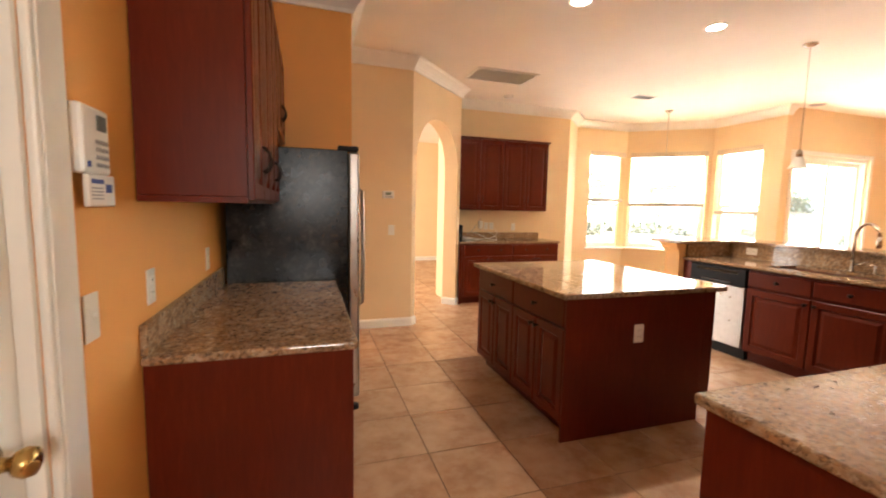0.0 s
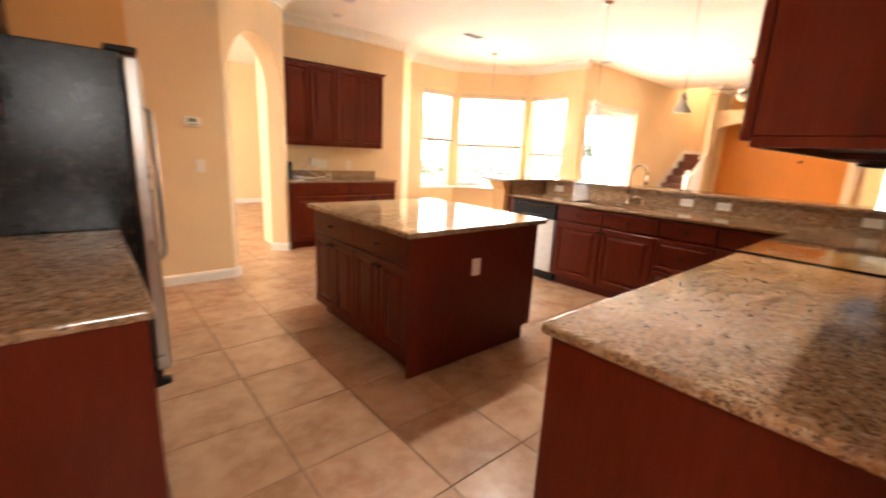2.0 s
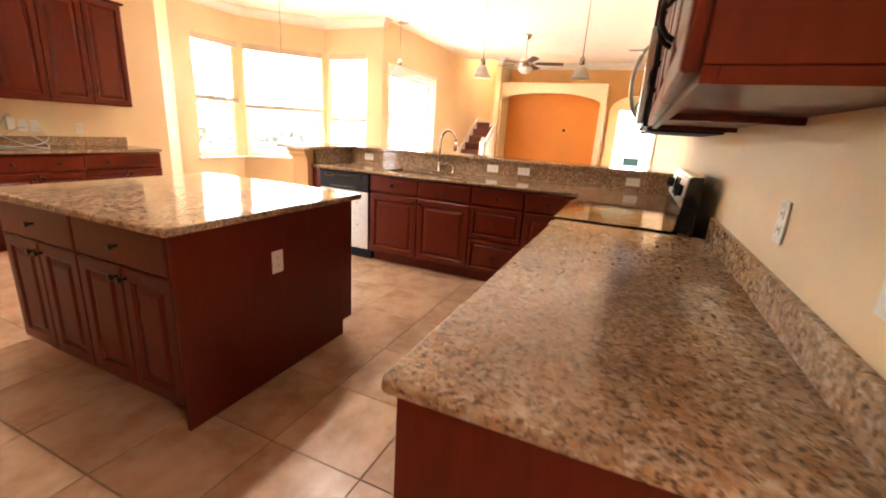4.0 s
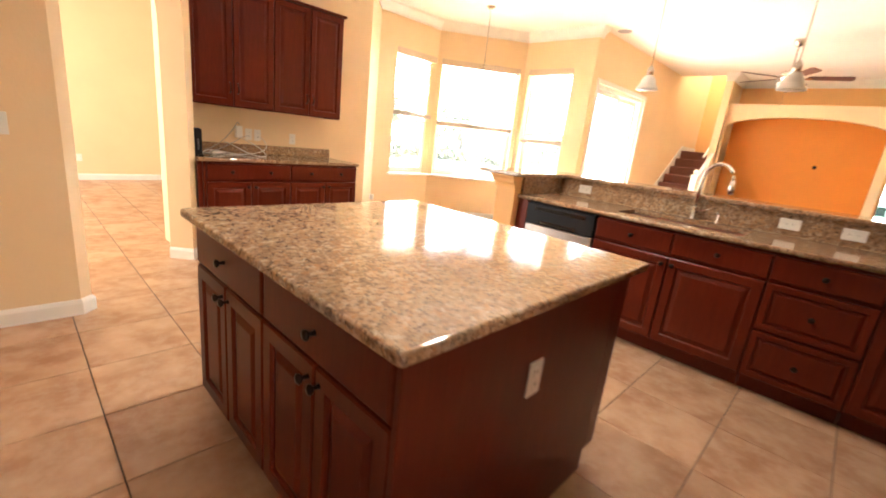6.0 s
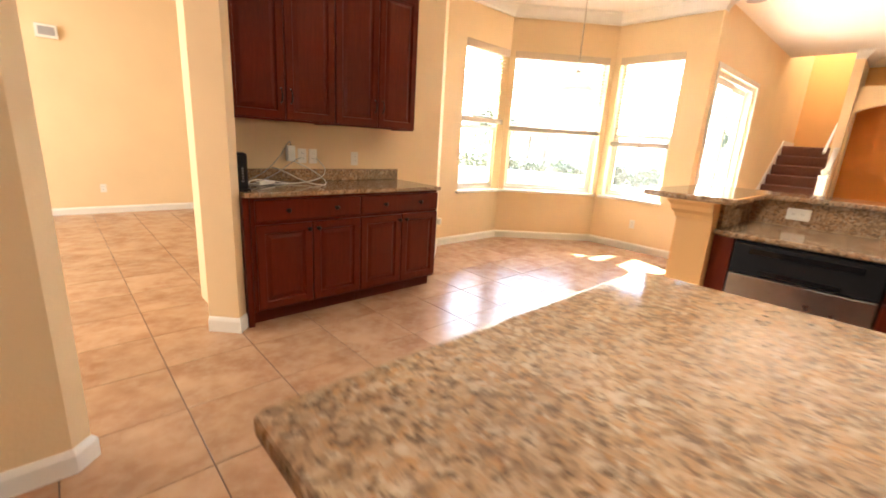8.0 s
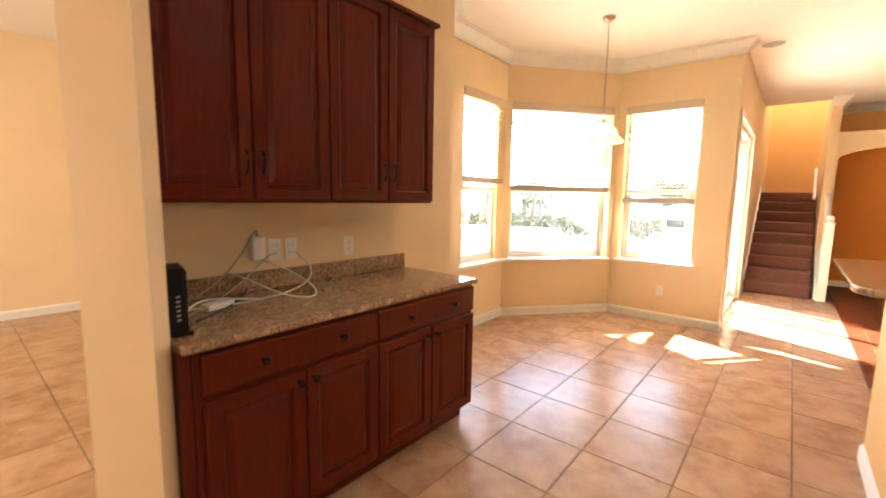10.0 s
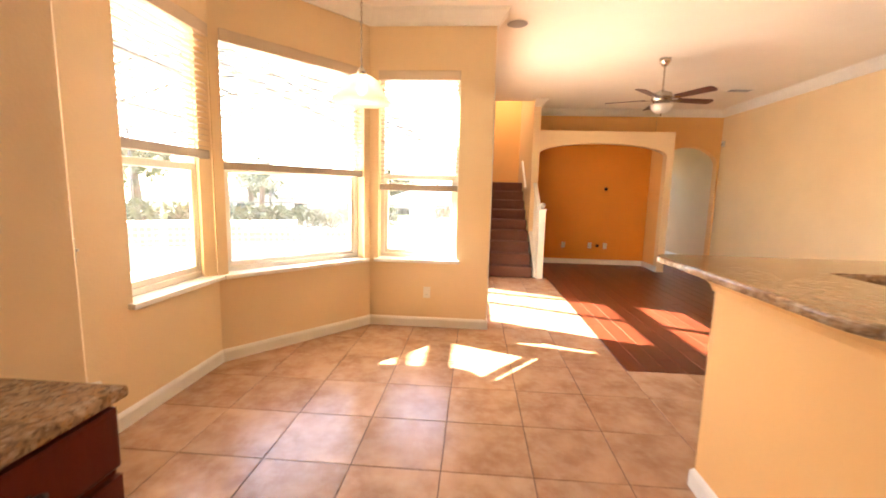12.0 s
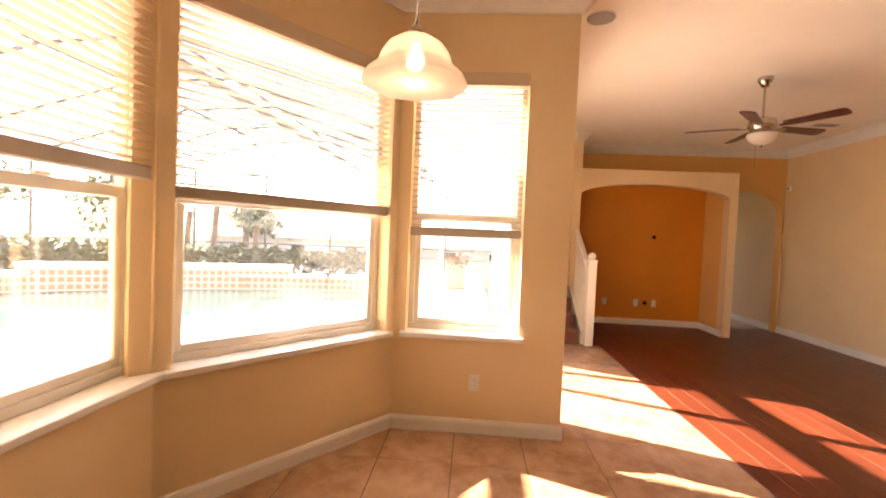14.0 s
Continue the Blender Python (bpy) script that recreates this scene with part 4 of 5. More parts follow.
# range run (front looks to +y: local x runs towards smaller x)
RR = "cabinets along the range wall"
FACE_N = Matrix.Rotation(radians(180), 4, "Z")
R_F = 1.97
base_unit(pose(3.63, R_F, 0) @ FACE_N, 0.85, 0.66, [("drawer", 0, 0.72, 0.425, 0.87), ("drawer", 0.425, 0.72, 0.85, 0.87), ("door_l", 0, 0.115, 0.425, 0.705), ("door_r", 0.425, 0.115, 0.85, 0.705)], "dark cherry base cabinet with two drawers and two doors", RR)
base_unit(pose(2.778, R_F, 0) @ FACE_N, 0.82, 0.66, [("drawer", 0, 0.72, 0.41, 0.87), ("drawer", 0.41, 0.72, 0.82, 0.87), ("door_l", 0, 0.115, 0.41, 0.705), ("door_r", 0.41, 0.115, 0.82, 0.705)], "dark cherry base cabinet with two drawers and two doors", RR)
tagged(finish("end_panel", boxed(1.937, Y_R + 0.003, 0.0, 1.955, R_F + 0.02, 0.885, 0.002), cherry), "plain dark cherry end panel of the range cabinets", "panel")
base_unit(pose(4.83, R_F, 0) @ FACE_N, 0.42, 0.66, [("drawer", 0.03, 0.72, 0.42, 0.87), ("door_l", 0.03, 0.115, 0.42, 0.705)], "dark cherry corner base cabinet beside the range", RR)
tagged(finish("countertop", slab(rounded([(1.905, Y_R + 0.003), (3.632, Y_R + 0.003), (3.632, 2.01), (1.905, 2.01)], [0, 0, 0, 0.02], 4), 0.886, 0.917, 0.009, 3), granite), "polished speckled granite worktop beside the range", "countertop")
tagged(finish("backsplash", boxed(1.905, Y_R + 0.002, 0.918, 3.63, Y_R + 0.024, 1.02, 0.003), granite), "low granite backsplash beside the range", "backsplash")
upper_unit(pose(3.63, 1.62, 1.40) @ FACE_N, 0.84, 0.335, 1.05, [(0, 0.42, "l"), (0.42, 0.84, "r")], "dark cherry wall cabinet with two raised-panel doors", RR)
upper_unit(pose(2.788, 1.62, 1.40) @ FACE_N, 0.83, 0.335, 1.05, [(0, 0.415, "l"), (0.415, 0.83, "r")], "dark cherry wall cabinet with two raised-panel doors", RR)
upper_unit(pose(4.40, 1.62, 1.85) @ FACE_N, 0.768, 0.335, 0.60, [(0, 0.384, "l"), (0.384, 0.768, "r")], "short dark cherry wall cabinet above the microwave", RR)
upper_unit(pose(5.46, 1.675, 1.41) @ FACE_N, 1.056, 0.39, 1.04, [(0, 0.528, "l"), (0.528, 1.056, "r")], "dark cherry wall cabinet with two raised-panel doors", RR)


def stove():
    s = thing("kitchen_range", pose(4.40, 2.0, 0) @ FACE_N, "stainless and black freestanding range with a glass cooktop", "stove")
    w, d = 0.764, 0.64
    part("body", boxed(0.002, 0.0, 0.05, w - 0.002, d, 0.895, 0.003), black_plastic, s)
    part("cooktop", boxed(0, -0.02, 0.8955, w, d - 0.06, 0.925, 0.006, 2), black_glass, s, "black glass cooktop")
    for x, y, r in ((0.2, 0.15, 0.1), (0.56, 0.15, 0.075), (0.2, 0.40, 0.075), (0.56, 0.40, 0.1)):
        ring = bmesh.new()
        tube([(x + r * math.cos(a * math.pi / 18), y + r * math.sin(a * math.pi / 18), 0.9252) for a in range(37)], 0.0013, 4, ring)
        part("burner_ring", ring, grey_print, s)
    od = part("oven_door", boxed(0.006, -0.035, 0.27, w - 0.006, -0.001, 0.80, 0.006, 2), black_glass, s, "black glass oven door with a steel handle")
    part("door_trim", boxed(0.006, -0.04, 0.80, w - 0.006, -0.001, 0.885, 0.006, 2), steel, s)
    h = bmesh.new()
    tube([(0.06, -0.085, 0.775), (w - 0.06, -0.085, 0.775)], 0.016, 10, h)
    for x in (0.09, w - 0.09):
        box(h, x - 0.012, -0.085, 0.762, x + 0.012, -0.0355, 0.788)
    part("oven_handle", h, steel, od, "thick steel bar handle", smooth=False)
    dr = part("drawer", boxed(0.006, -0.03, 0.07, w - 0.006, -0.001, 0.26, 0.006, 2), black_plastic, s)
    h = bmesh.new()
    tube([(0.06, -0.075, 0.215), (w - 0.06, -0.075, 0.215)], 0.013, 10, h)
    for x in (0.09, w - 0.09):
        box(h, x - 0.01, -0.075, 0.205, x + 0.01, -0.0305, 0.225)
    part("drawer_handle", h, steel, dr)
    bg = slab([(d - 0.085, 0.926), (d, 0.926), (d, 1.195), (d - 0.05, 1.195), (d - 0.058, 1.188)], 0, w, 0.003)
    bg.transform(Matrix(((0, 0, 1, 0), (1, 0, 0, 0), (0, 1, 0, 0), (0, 0, 0, 1))))
    g = part("back_guard", bg, black_glass, s, "raised glossy black back guard")
    lean = Matrix.Translation((0, d - 0.0655, 1.118)) @ Matrix.Rotation(radians(-6.4), 4, "X")
    f = part("control_panel", boxed(0.006, -0.008, -0.068, w - 0.006, 0.004, 0.068, 0.002), steel, g, "steel control panel with clock and knobs")
    f.matrix_local = lean
    dsp = part("display", boxed(w / 2 - 0.10, -0.014, -0.05, w / 2 + 0.10, -0.006, 0.05, 0.001), black_glass, g, "black glass clock display")
    dsp.matrix_local = lean
    for x in (0.085, 0.165, w - 0.165, w - 0.085):
        kb = bmesh.new()
        tube([(x, -0.006, 0), (x, -0.028, 0)], 0.026, 16, kb)
        box(kb, x - 0.005, -0.036, -0.024, x + 0.005, -0.026, 0.024)
        k = part("control_knob", kb, black_plastic, g, smooth=False)
        k.matrix_local = lean
    for x in (0.05, w - 0.05):
        part("foot", lathe([(0.02, 0), (0.02, 0.05)], 10, centre=(x, 0.08, 0)), black_plastic, s)


stove()


def microwave():
    m = thing("microwave", pose(4.40, 1.66, 1.41) @ FACE_N, "stainless over-the-range microwave with a bow handle", "microwave")
    w = 0.764
    part("body", boxed(0, 0, 0.0, w, 0.375, 0.43, 0.004), black_plastic, m)
    d = part("door", boxed(0, -0.035, 0.01, 0.56, -0.001, 0.43, 0.01, 2), steel, m, "stainless door with a dark window")
    part("door_window", boxed(0.06, -0.038, 0.09, 0.44, -0.0355, 0.36, 0.001), black_glass, d)
    part("handle", tube(bezier((0.515, -0.036, 0.05), (0.53, -0.105, 0.12), (0.53, -0.105, 0.32), (0.515, -0.036, 0.39), 12), 0.011, 10), steel, d, "steel bow handle", smooth=True)
    cp = part("control_panel", boxed(0.564, -0.035, 0.01, w, -0.001, 0.43, 0.008, 2), steel, m)
    part("keypad", boxed(0.60, -0.038, 0.05, w - 0.035, -0.0355, 0.30), black_glass, cp)
    part("vent_grille", boxed(0.02, 0.02, -0.02, w - 0.02, 0.34, -0.0005, 0.008), black_plastic, m)


microwave()

# short counter with the fridge (front looks to +x: local x runs towards larger y)
LR = "cabinets beside the fridge"
FACE_E = Matrix.Rotation(radians(90), 4, "Z")
base_unit(pose(1.05, 2.69, 0) @ FACE_E, 1.25, 0.62, [("drawer", 0, 0.72, 0.625, 0.87), ("drawer", 0.625, 0.72, 1.25, 0.87), ("door_l", 0, 0.115, 0.625, 0.705), ("door_r", 0.625, 0.115, 1.25, 0.705)], "dark cherry base cabinet with a plain end panel", LR)
tagged(finish("end_panel", boxed(X_L + 0.003, 2.672, 0.0, 1.072, 2.689, 0.885, 0.002), cherry), "plain dark cherry end panel of the short counter", "panel")
tagged(finish("countertop", slab(rounded([(X_L + 0.003, 2.66), (1.09, 2.66), (1.09, 3.945), (X_L + 0.003, 3.945)], [0, 0.02, 0, 0], 4), 0.886, 0.917, 0.009, 3), granite), "speckled granite top of the short counter beside the fridge", "countertop")
tagged(finish("backsplash", boxed(X_L + 0.002, 2.662, 0.918, X_L + 0.024, 3.94, 1.02, 0.003), granite), "low granite backsplash of the short counter", "backsplash")
upper_unit(pose(0.735, 2.69, 1.40) @ FACE_E, 1.25, 0.31, 1.05, [(0, 0.31, "l"), (0.31, 0.625, "r"), (0.625, 0.94, "l"), (0.94, 1.25, "r")], "dark cherry wall cabinet with raised-panel doors", LR)
upper_unit(pose(0.735, 3.945, 1.85) @ FACE_E, 0.80, 0.31, 0.60, [(0, 0.40, "l"), (0.40, 0.80, "r")], "short dark cherry wall cabinet above the fridge", LR)


def fridge():
    f = thing("refrigerator", pose(1.17, 3.965, 0) @ FACE_E, "black-sided refrigerator with stainless doors", "refrigerator")
    w, h = 0.77, 1.75
    part("body", boxed(0, 0, 0.03, w, 0.72, h, 0.006, 2), fridge_side, f, "textured black cabinet")
    for x0, x1, hx in ((0.003, 0.32, 0.285), (0.326, w - 0.003, 0.36)):
        d = part("door", boxed(x0, -0.075, 0.10, x1, -0.004, h - 0.01, 0.014, 3), steel, f, "stainless steel door")
        part("handle", tube([(hx, -0.076, 0.65), (hx, -0.13, 0.70), (hx, -0.135, 1.1), (hx, -0.13, 1.5), (hx, -0.076, 1.55)], 0.012, 8), steel, d, "tall steel handle", smooth=True)
    part("hinge_cover", boxed(0.01, -0.07, h + 0.0005, 0.11, 0.06, h + 0.03, 0.008, 2), black_plastic, f)
    part("hinge_cover", boxed(w - 0.11, -0.07, h + 0.0005, w - 0.01, 0.06, h + 0.03, 0.008, 2), black_plastic, f)
    part("kick_grille", boxed(0.01, -0.03, 0.0, w - 0.01, 0.1, 0.095, 0.004), black_plastic, f)
    for x in (0.05, w - 0.05):
        part("foot", lathe([(0.03, 0.0), (0.03, 0.03), (0.02, 0.035)], 10, centre=(x, -0.045, 0.0)), black_plastic, f)


fridge()


# ---- lamps and ceiling fittings ----
def shade_profile(r, h):
    """A bell shade, outside up and inside down."""
    outer = [(r, 0.0), (r * 1.0, 0.01 * h), (r * 0.93, 0.16 * h), (r * 0.74, 0.34 * h), (r * 0.70, 0.42 * h), (r * 0.66, 0.58 * h), (r * 0.54, 0.78 * h), (r * 0.34, 0.93 * h), (r * 0.14, h)]
    inner = [(max(0.004, a - 0.005), b - 0.004 if b > 0.02 else b) for a, b in reversed(outer)]
    return outer + inner


def nook_pendant():
    x, y, z = 6.55, 6.73, 1.94
    p = thing("pendant_lamp", pose(x, y, z), "lit pendant lamp with a frosted bell shade on a chain", "lamp")
    part("shade", lathe(shade_profile(0.195, 0.175), 40), frosted, p, "frosted glass bell shade", smooth=True)
    part("bulb", lathe([(0.0, -0.034), (0.020, -0.028), (0.032, -0.010), (0.033, 0.006), (0.024, 0.026), (0.014, 0.040), (0.014, 0.062)], 18, centre=(0, 0, 0.085)), bulb_mat, p, smooth=True)
    part("socket", lathe([(0.02, 0.165), (0.03, 0.185), (0.03, 0.20), (0.012, 0.215), (0.006, 0.23)], 16), nickel, p, smooth=True)
    ring = [(0.022 * math.cos(a), 0, 0.255 + 0.025 * math.sin(a)) for a in [i * math.pi / 8 for i in range(17)]]
    part("ring", tube(ring, 0.003, 6), nickel, p)
    chain = bmesh.new()
    zz, k = 0.285, 0
    while z + zz < H - 0.05:
        loop = [((0.008 * math.cos(a)) * (1 - k % 2), (0.008 * math.cos(a)) * (k % 2), zz + 0.012 + 0.017 * math.sin(a)) for a in [i * math.pi / 4 for i in range(9)]]
        tube(loop, 0.0018, 4, chain)
        zz += 0.027
        k += 1
    part("chain", chain, nickel, p)
    part("cord", tube([(0.004, 0.004, 0.24), (0.004, 0.004, H - z - 0.03)], 0.0022, 5), cable_white, p)
    part("canopy", lathe([(0.0, H - z - 0.05), (0.02, H - z - 0.045), (0.055, H - z - 0.015), (0.06, H - z - 0.001)], 24), nickel, p, smooth=True)
    bulb("pendant_bulb", (x, y, z + 0.02), 0.13, 0.035, (1, 0.9, 0.78))


nook_pendant()


def bar_pendant():
    p = thing("pendant_lamp", pose(5.57, 4.12, 1.86), "small unlit pendant with a frosted bell shade on a thin rod", "lamp", "pendants over the bar")
    part("shade", lathe(shade_profile(0.085, 0.115), 28), frosted_off, p, smooth=True)
    part("socket", lathe([(0.02, 0.10), (0.026, 0.12), (0.026, 0.16), (0.008, 0.185)], 16), nickel, p, smooth=True)
    part("rod", tube([(0, 0, 0.17), (0, 0, H - 1.86 - 0.02)], 0.0045, 8), nickel, p)
    part("canopy", lathe([(0.0, H - 1.86 - 0.035), (0.03, H - 1.86 - 0.03), (0.06, H - 1.86 - 0.012), (0.06, H - 1.86 - 0.001)], 24), nickel, p, smooth=True)
    return p


first_pendant = bar_pendant()
for y in (3.18, 2.24):
    copy_thing(first_pendant, pose(5.57, y, 1.86))


def ceiling_fan():
    f = thing("ceiling_fan", pose(9.30, 3.72, H), "ceiling fan with reddish wooden blades and a frosted light bowl", "fan")
    part("canopy", lathe([(0.0, -0.09), (0.03, -0.085), (0.062, -0.03), (0.066, -0.001)], 24), nickel, f, smooth=True)
    part("rod", tube([(0, 0, -0.405), (0, 0, -0.07)], 0.012, 10), nickel, f)
    part("motor", lathe([(0.018, -0.365), (0.03, -0.375), (0.06, -0.39), (0.105, -0.405), (0.118, -0.43), (0.118, -0.475), (0.09, -0.515), (0.05, -0.535), (0.0, -0.54)], 28), nickel, f, smooth=True)
    part("light_bowl", lathe([(0.055, -0.535), (0.125, -0.54), (0.128, -0.555), (0.105, -0.605), (0.055, -0.64), (0.0, -0.65)], 28), frosted_off, f, "frosted glass bowl", smooth=True)
    part("finial", lathe([(0.01, -0.648), (0.012, -0.66), (0.0, -0.672)], 10), nickel, f)
    outline = rounded([(0.19, -0.05), (0.66, -0.066), (0.66, 0.066), (0.19, 0.05)], [0.01, 0.05, 0.05, 0.01], 5)
    blade = slab(outline, -0.004, 0.004)
    blade.transform(Matrix.Rotation(radians(-12), 4, "X"))
    iron = slab([(0.09, -0.018), (0.24, -0.035), (0.24, 0.035), (0.09, 0.018)], -0.011, -0.006)
    iron.transform(Matrix.Rotation(radians(-12), 4, "X"))
    for i in range(5):
        m = Matrix.Translation((0, 0, -0.476)) @ Matrix.Rotation(radians(72 * i - 7), 4, "Z")
        if i == 0:
            b0 = part("blade", blade, fan_wood, f, "reddish wooden blade")
            k0 = part("blade_iron", iron, nickel, b0)
            b0.matrix_local = m
            continue
        b = new("blade", b0.data)
        b.parent, b.matrix_local = f, m
        tagged(b, "reddish wooden blade")
        k = new("blade_iron", k0.data)
        k.parent = b
    part("pull_chain", tube([(0.05, 0.02, -0.54), (0.05, 0.02, -0.86)], 0.0015, 5), nickel, f)


ceiling_fan()


def downlight(x, y):
    d = thing("downlight", pose(x, y, H), "lit round recessed ceiling light with a white ring", "lamp", "recessed ceiling lights")
    part("trim_ring", lathe([(0.095, -0.001), (0.095, -0.006), (0.082, -0.010), (0.070, -0.006), (0.070, -0.001)], 32), white_trim, d, smooth=True)
    part("lens", lathe([(0.0, -0.003), (0.069, -0.003), (0.069, -0.0015), (0.0, -0.0015)], 32), recess_glow, d)
    lamp = new("downlight_lamp", bpy.data.lights.new("downlight_lamp", "SPOT"))
    lamp.data.energy, lamp.data.spot_size, lamp.data.spot_blend, lamp.data.shadow_soft_size, lamp.data.color = 6.5, radians(130), 0.8, 0.09, (1, 0.86, 0.68)
    lamp.matrix_world = look((x, y, H - 0.02), (x, y + 0.001, 0))


for x, y in ((3.0, 4.18), (4.4, 4.16)):
    downlight(x, y)


def ceiling_disc(x, y, r, name, label, category, drop=0.012, skin=white_plastic):
    d = thing(name, pose(x, y, H), label, category)
    part("cover", lathe([(r, -0.001), (r, -drop * 0.6), (r * 0.85, -drop), (0.0, -drop)], 32), skin, d, smooth=True)
    part("rim", lathe([(r * 1.08, -0.0005), (r * 1.08, -0.005), (r * 1.0, -0.007), (r * 1.0, -0.0005)], 32), white_trim, d)


ceiling_disc(8.21, 5.61, 0.10, "ceiling_speaker", "round grey mesh ceiling speaker cover", "speaker", skin=grey_print)
ceiling_disc(3.75, 6.92, 0.065, "smoke_detector", "round white smoke detector", "smoke detector", 0.035)


def return_grille():
    g = thing("return_grille", pose(3.25, 6.13, H), "large white louvred return air grille in the ceiling", "vent")
    f = bmesh.new()
    for a in ((-0.41, -0.24, 0.41, -0.205), (-0.41, 0.205, 0.41, 0.24), (-0.41, -0.205, -0.375, 0.205), (0.375, -0.205, 0.41, 0.205)):
        box(f, a[0], a[1], -0.012, a[2], a[3], -0.001, 0.003)
    part("frame", f, white_trim, g)
    part("backing", boxed(-0.375, -0.205, -0.004, 0.375, 0.205, -0.0012), white_plastic, g)
    s = boxed(-0.374, -0.009, -0.002, 0.374, 0.009, 0.0)
    s.transform(Matrix.Rotation(radians(25), 4, "X"))
    first = part("slat", s, white_trim, g)
    first.location = (0, -0.19, -0.009)
    for i in range(1, 20):
        o = new("slat", first.data)
        o.parent = g
        o.location = (0, -0.19 + i * 0.02, -0.009)


return_grille()


def small_vent(x, y, turn):
    g = thing("ceiling_vent", pose(x, y, H, 0, 0, turn), "small dark-slotted supply vent in the ceiling", "vent", "ceiling vents")
    f = bmesh.new()
    for a in ((-0.18, -0.09, 0.18, -0.07), (-0.18, 0.07, 0.18, 0.09), (-0.18, -0.07, -0.155, 0.07), (0.155, -0.07, 0.18, 0.07)):
        box(f, a[0], a[1], -0.01, a[2], a[3], -0.001, 0.003)
    part("frame", f, white_trim, g)
    part("backing", boxed(-0.155, -0.07, -0.004, 0.155, 0.07, -0.0012), black_plastic, g)
    for i in range(6):
        part("slat", boxed(-0.154, -0.058 + i * 0.023, -0.009, 0.154, -0.053 + i * 0.023, -0.0045), grey_print, g)


small_vent(5.56, 6.24, 0)
small_vent(10.83, 1.95, 90)


# ---- wall plates and small fittings ----
def plate(m, kind, label="white outlet plate", wide=False):
    """A wall plate in the xz plane that faces -y, centred on the origin."""
    name, category = ("light_switch", "switch") if kind == "switch" else ("outlet", "outlet")
    p = thing(name, m, label, category, "wall plates")
    w, h = (0.058, 0.036) if wide else (0.036, 0.058)
    part("cover", boxed(-w, -0.006, -h, w, -0.0005, h, 0.003, 2), white_plastic, p)
    if kind == "switch":
        part("toggle_frame", boxed(-0.011, -0.0075, -0.024, 0.011, -0.0062, 0.024), white_trim, p)
        part("toggle", boxed(-0.005, -0.018, 0.0, 0.005, -0.0077, 0.012, 0.002), white_plastic, p)
    else:
        for s in (-1, 1):
            cx, cz = (s * 0.021, 0) if wide else (0, s * 0.021)
            sk = part("socket", boxed(cx - 0.015, -0.0075, cz - 0.0145, cx + 0.015, -0.0062, cz + 0.0145, 0.002), white_trim, p)
            for o in (-0.006, 0.006):
                part("slot", boxed(cx + o - 0.001, -0.0082, cz - 0.003, cx + o + 0.001, -0.0076, cz + 0.006), black_plastic, sk)
    return p


plate(pose(X_L, 2.376, 1.12, 0, 0, 90), "switch", "white rocker switch plate on the orange wall")
plate(pose(X_L, 2.78, 1.12, 0, 0, 90), "outlet", "white outlet plate above the short counter")
plate(pose(X_L, 3.61, 1.11, 0, 0, 90), "outlet", "white outlet plate above the short counter")
plate(pose(2.884, 3.235, 0.641), "outlet", "white outlet plate on the island's end panel")
for y in (4.436, 2.957, 2.637, 1.649):
    plate(pose(5.488, y, 0.995, 0, 0, -90), "outlet", "white outlet plate set sideways in the granite backsplash", True)
plate(pose(4.145, 7.40, 1.104), "outlet", "white outlet plate above the desk top")
plate(pose(3.752, 7.40, 1.116), "outlet", "white data plate above the desk top")
plate(pose(3.66, 7.40, 1.118), "outlet", "white outlet plate above the desk top")
plate(pose(1.83, 5.92, 1.13), "switch", "white switch plate under the thermostat")
plate(pose(7.92, 6.43, 0.36, 0, 0, -90), "outlet", "white outlet plate under the bay window")
plate(pose(5.43, 7.69, 1.08, 0, 0, 46 + 0), "switch", "white switch plate on the narrow angled wall")
plate(pose(2.18, Y_R, 1.15, 0, 0, 180), "switch", "white switch plate above the range worktop")
plate(pose(2.75, Y_R, 1.15, 0, 0, 180), "outlet", "white outlet plate above the range worktop")
plate(pose(2.65, 11.78, 0.36), "outlet", "white outlet plate on the far wall")
for y in (4.15, 3.62, 3.32):
    plate(pose(12.4, y, 0.38, 0, 0, -90), "outlet", "white outlet plate low in the orange niche")
for y, z in ((3.376, 1.52), (3.47, 0.38)):
    c = thing("cable_hole", pose(12.4, y, z, 0, 0, -90), "dark cable hole in the orange niche wall", "hole")
    part("grommet", lathe([(0.034, 0.0005), (0.034, 0.006), (0.022, 0.006), (0.022, 0.0005)], 18, axis="Y"), bronze, c)
    part("core", lathe([(0.0215, 0.0005), (0.0215, 0.003), (0.0, 0.003)], 18, axis="Y"), black_plastic, c)
hb = thing("door_chime", pose(2.30, 11.775, 2.35), "small white box high on the far wall", "chime")
part("case", boxed(-0.11, -0.05, -0.08, 0.11, 0, 0.08, 0.01, 2), white_plastic, hb)
part("grille", boxed(-0.08, -0.053, -0.05, 0.08, -0.0505, 0.05), grey_print, hb)
ms = thing("motion_detector", pose(12.3, Y_R, 2.42, 0, 0, 180), "small white alarm sensor high on the wall", "sensor")
part("case", boxed(-0.035, -0.04, -0.05, 0.035, 0, 0.05, 0.01, 2), white_plastic, ms)
part("lens", boxed(-0.022, -0.043, -0.03, 0.022, -0.0405, 0.012, 0.002), grey_print, ms)


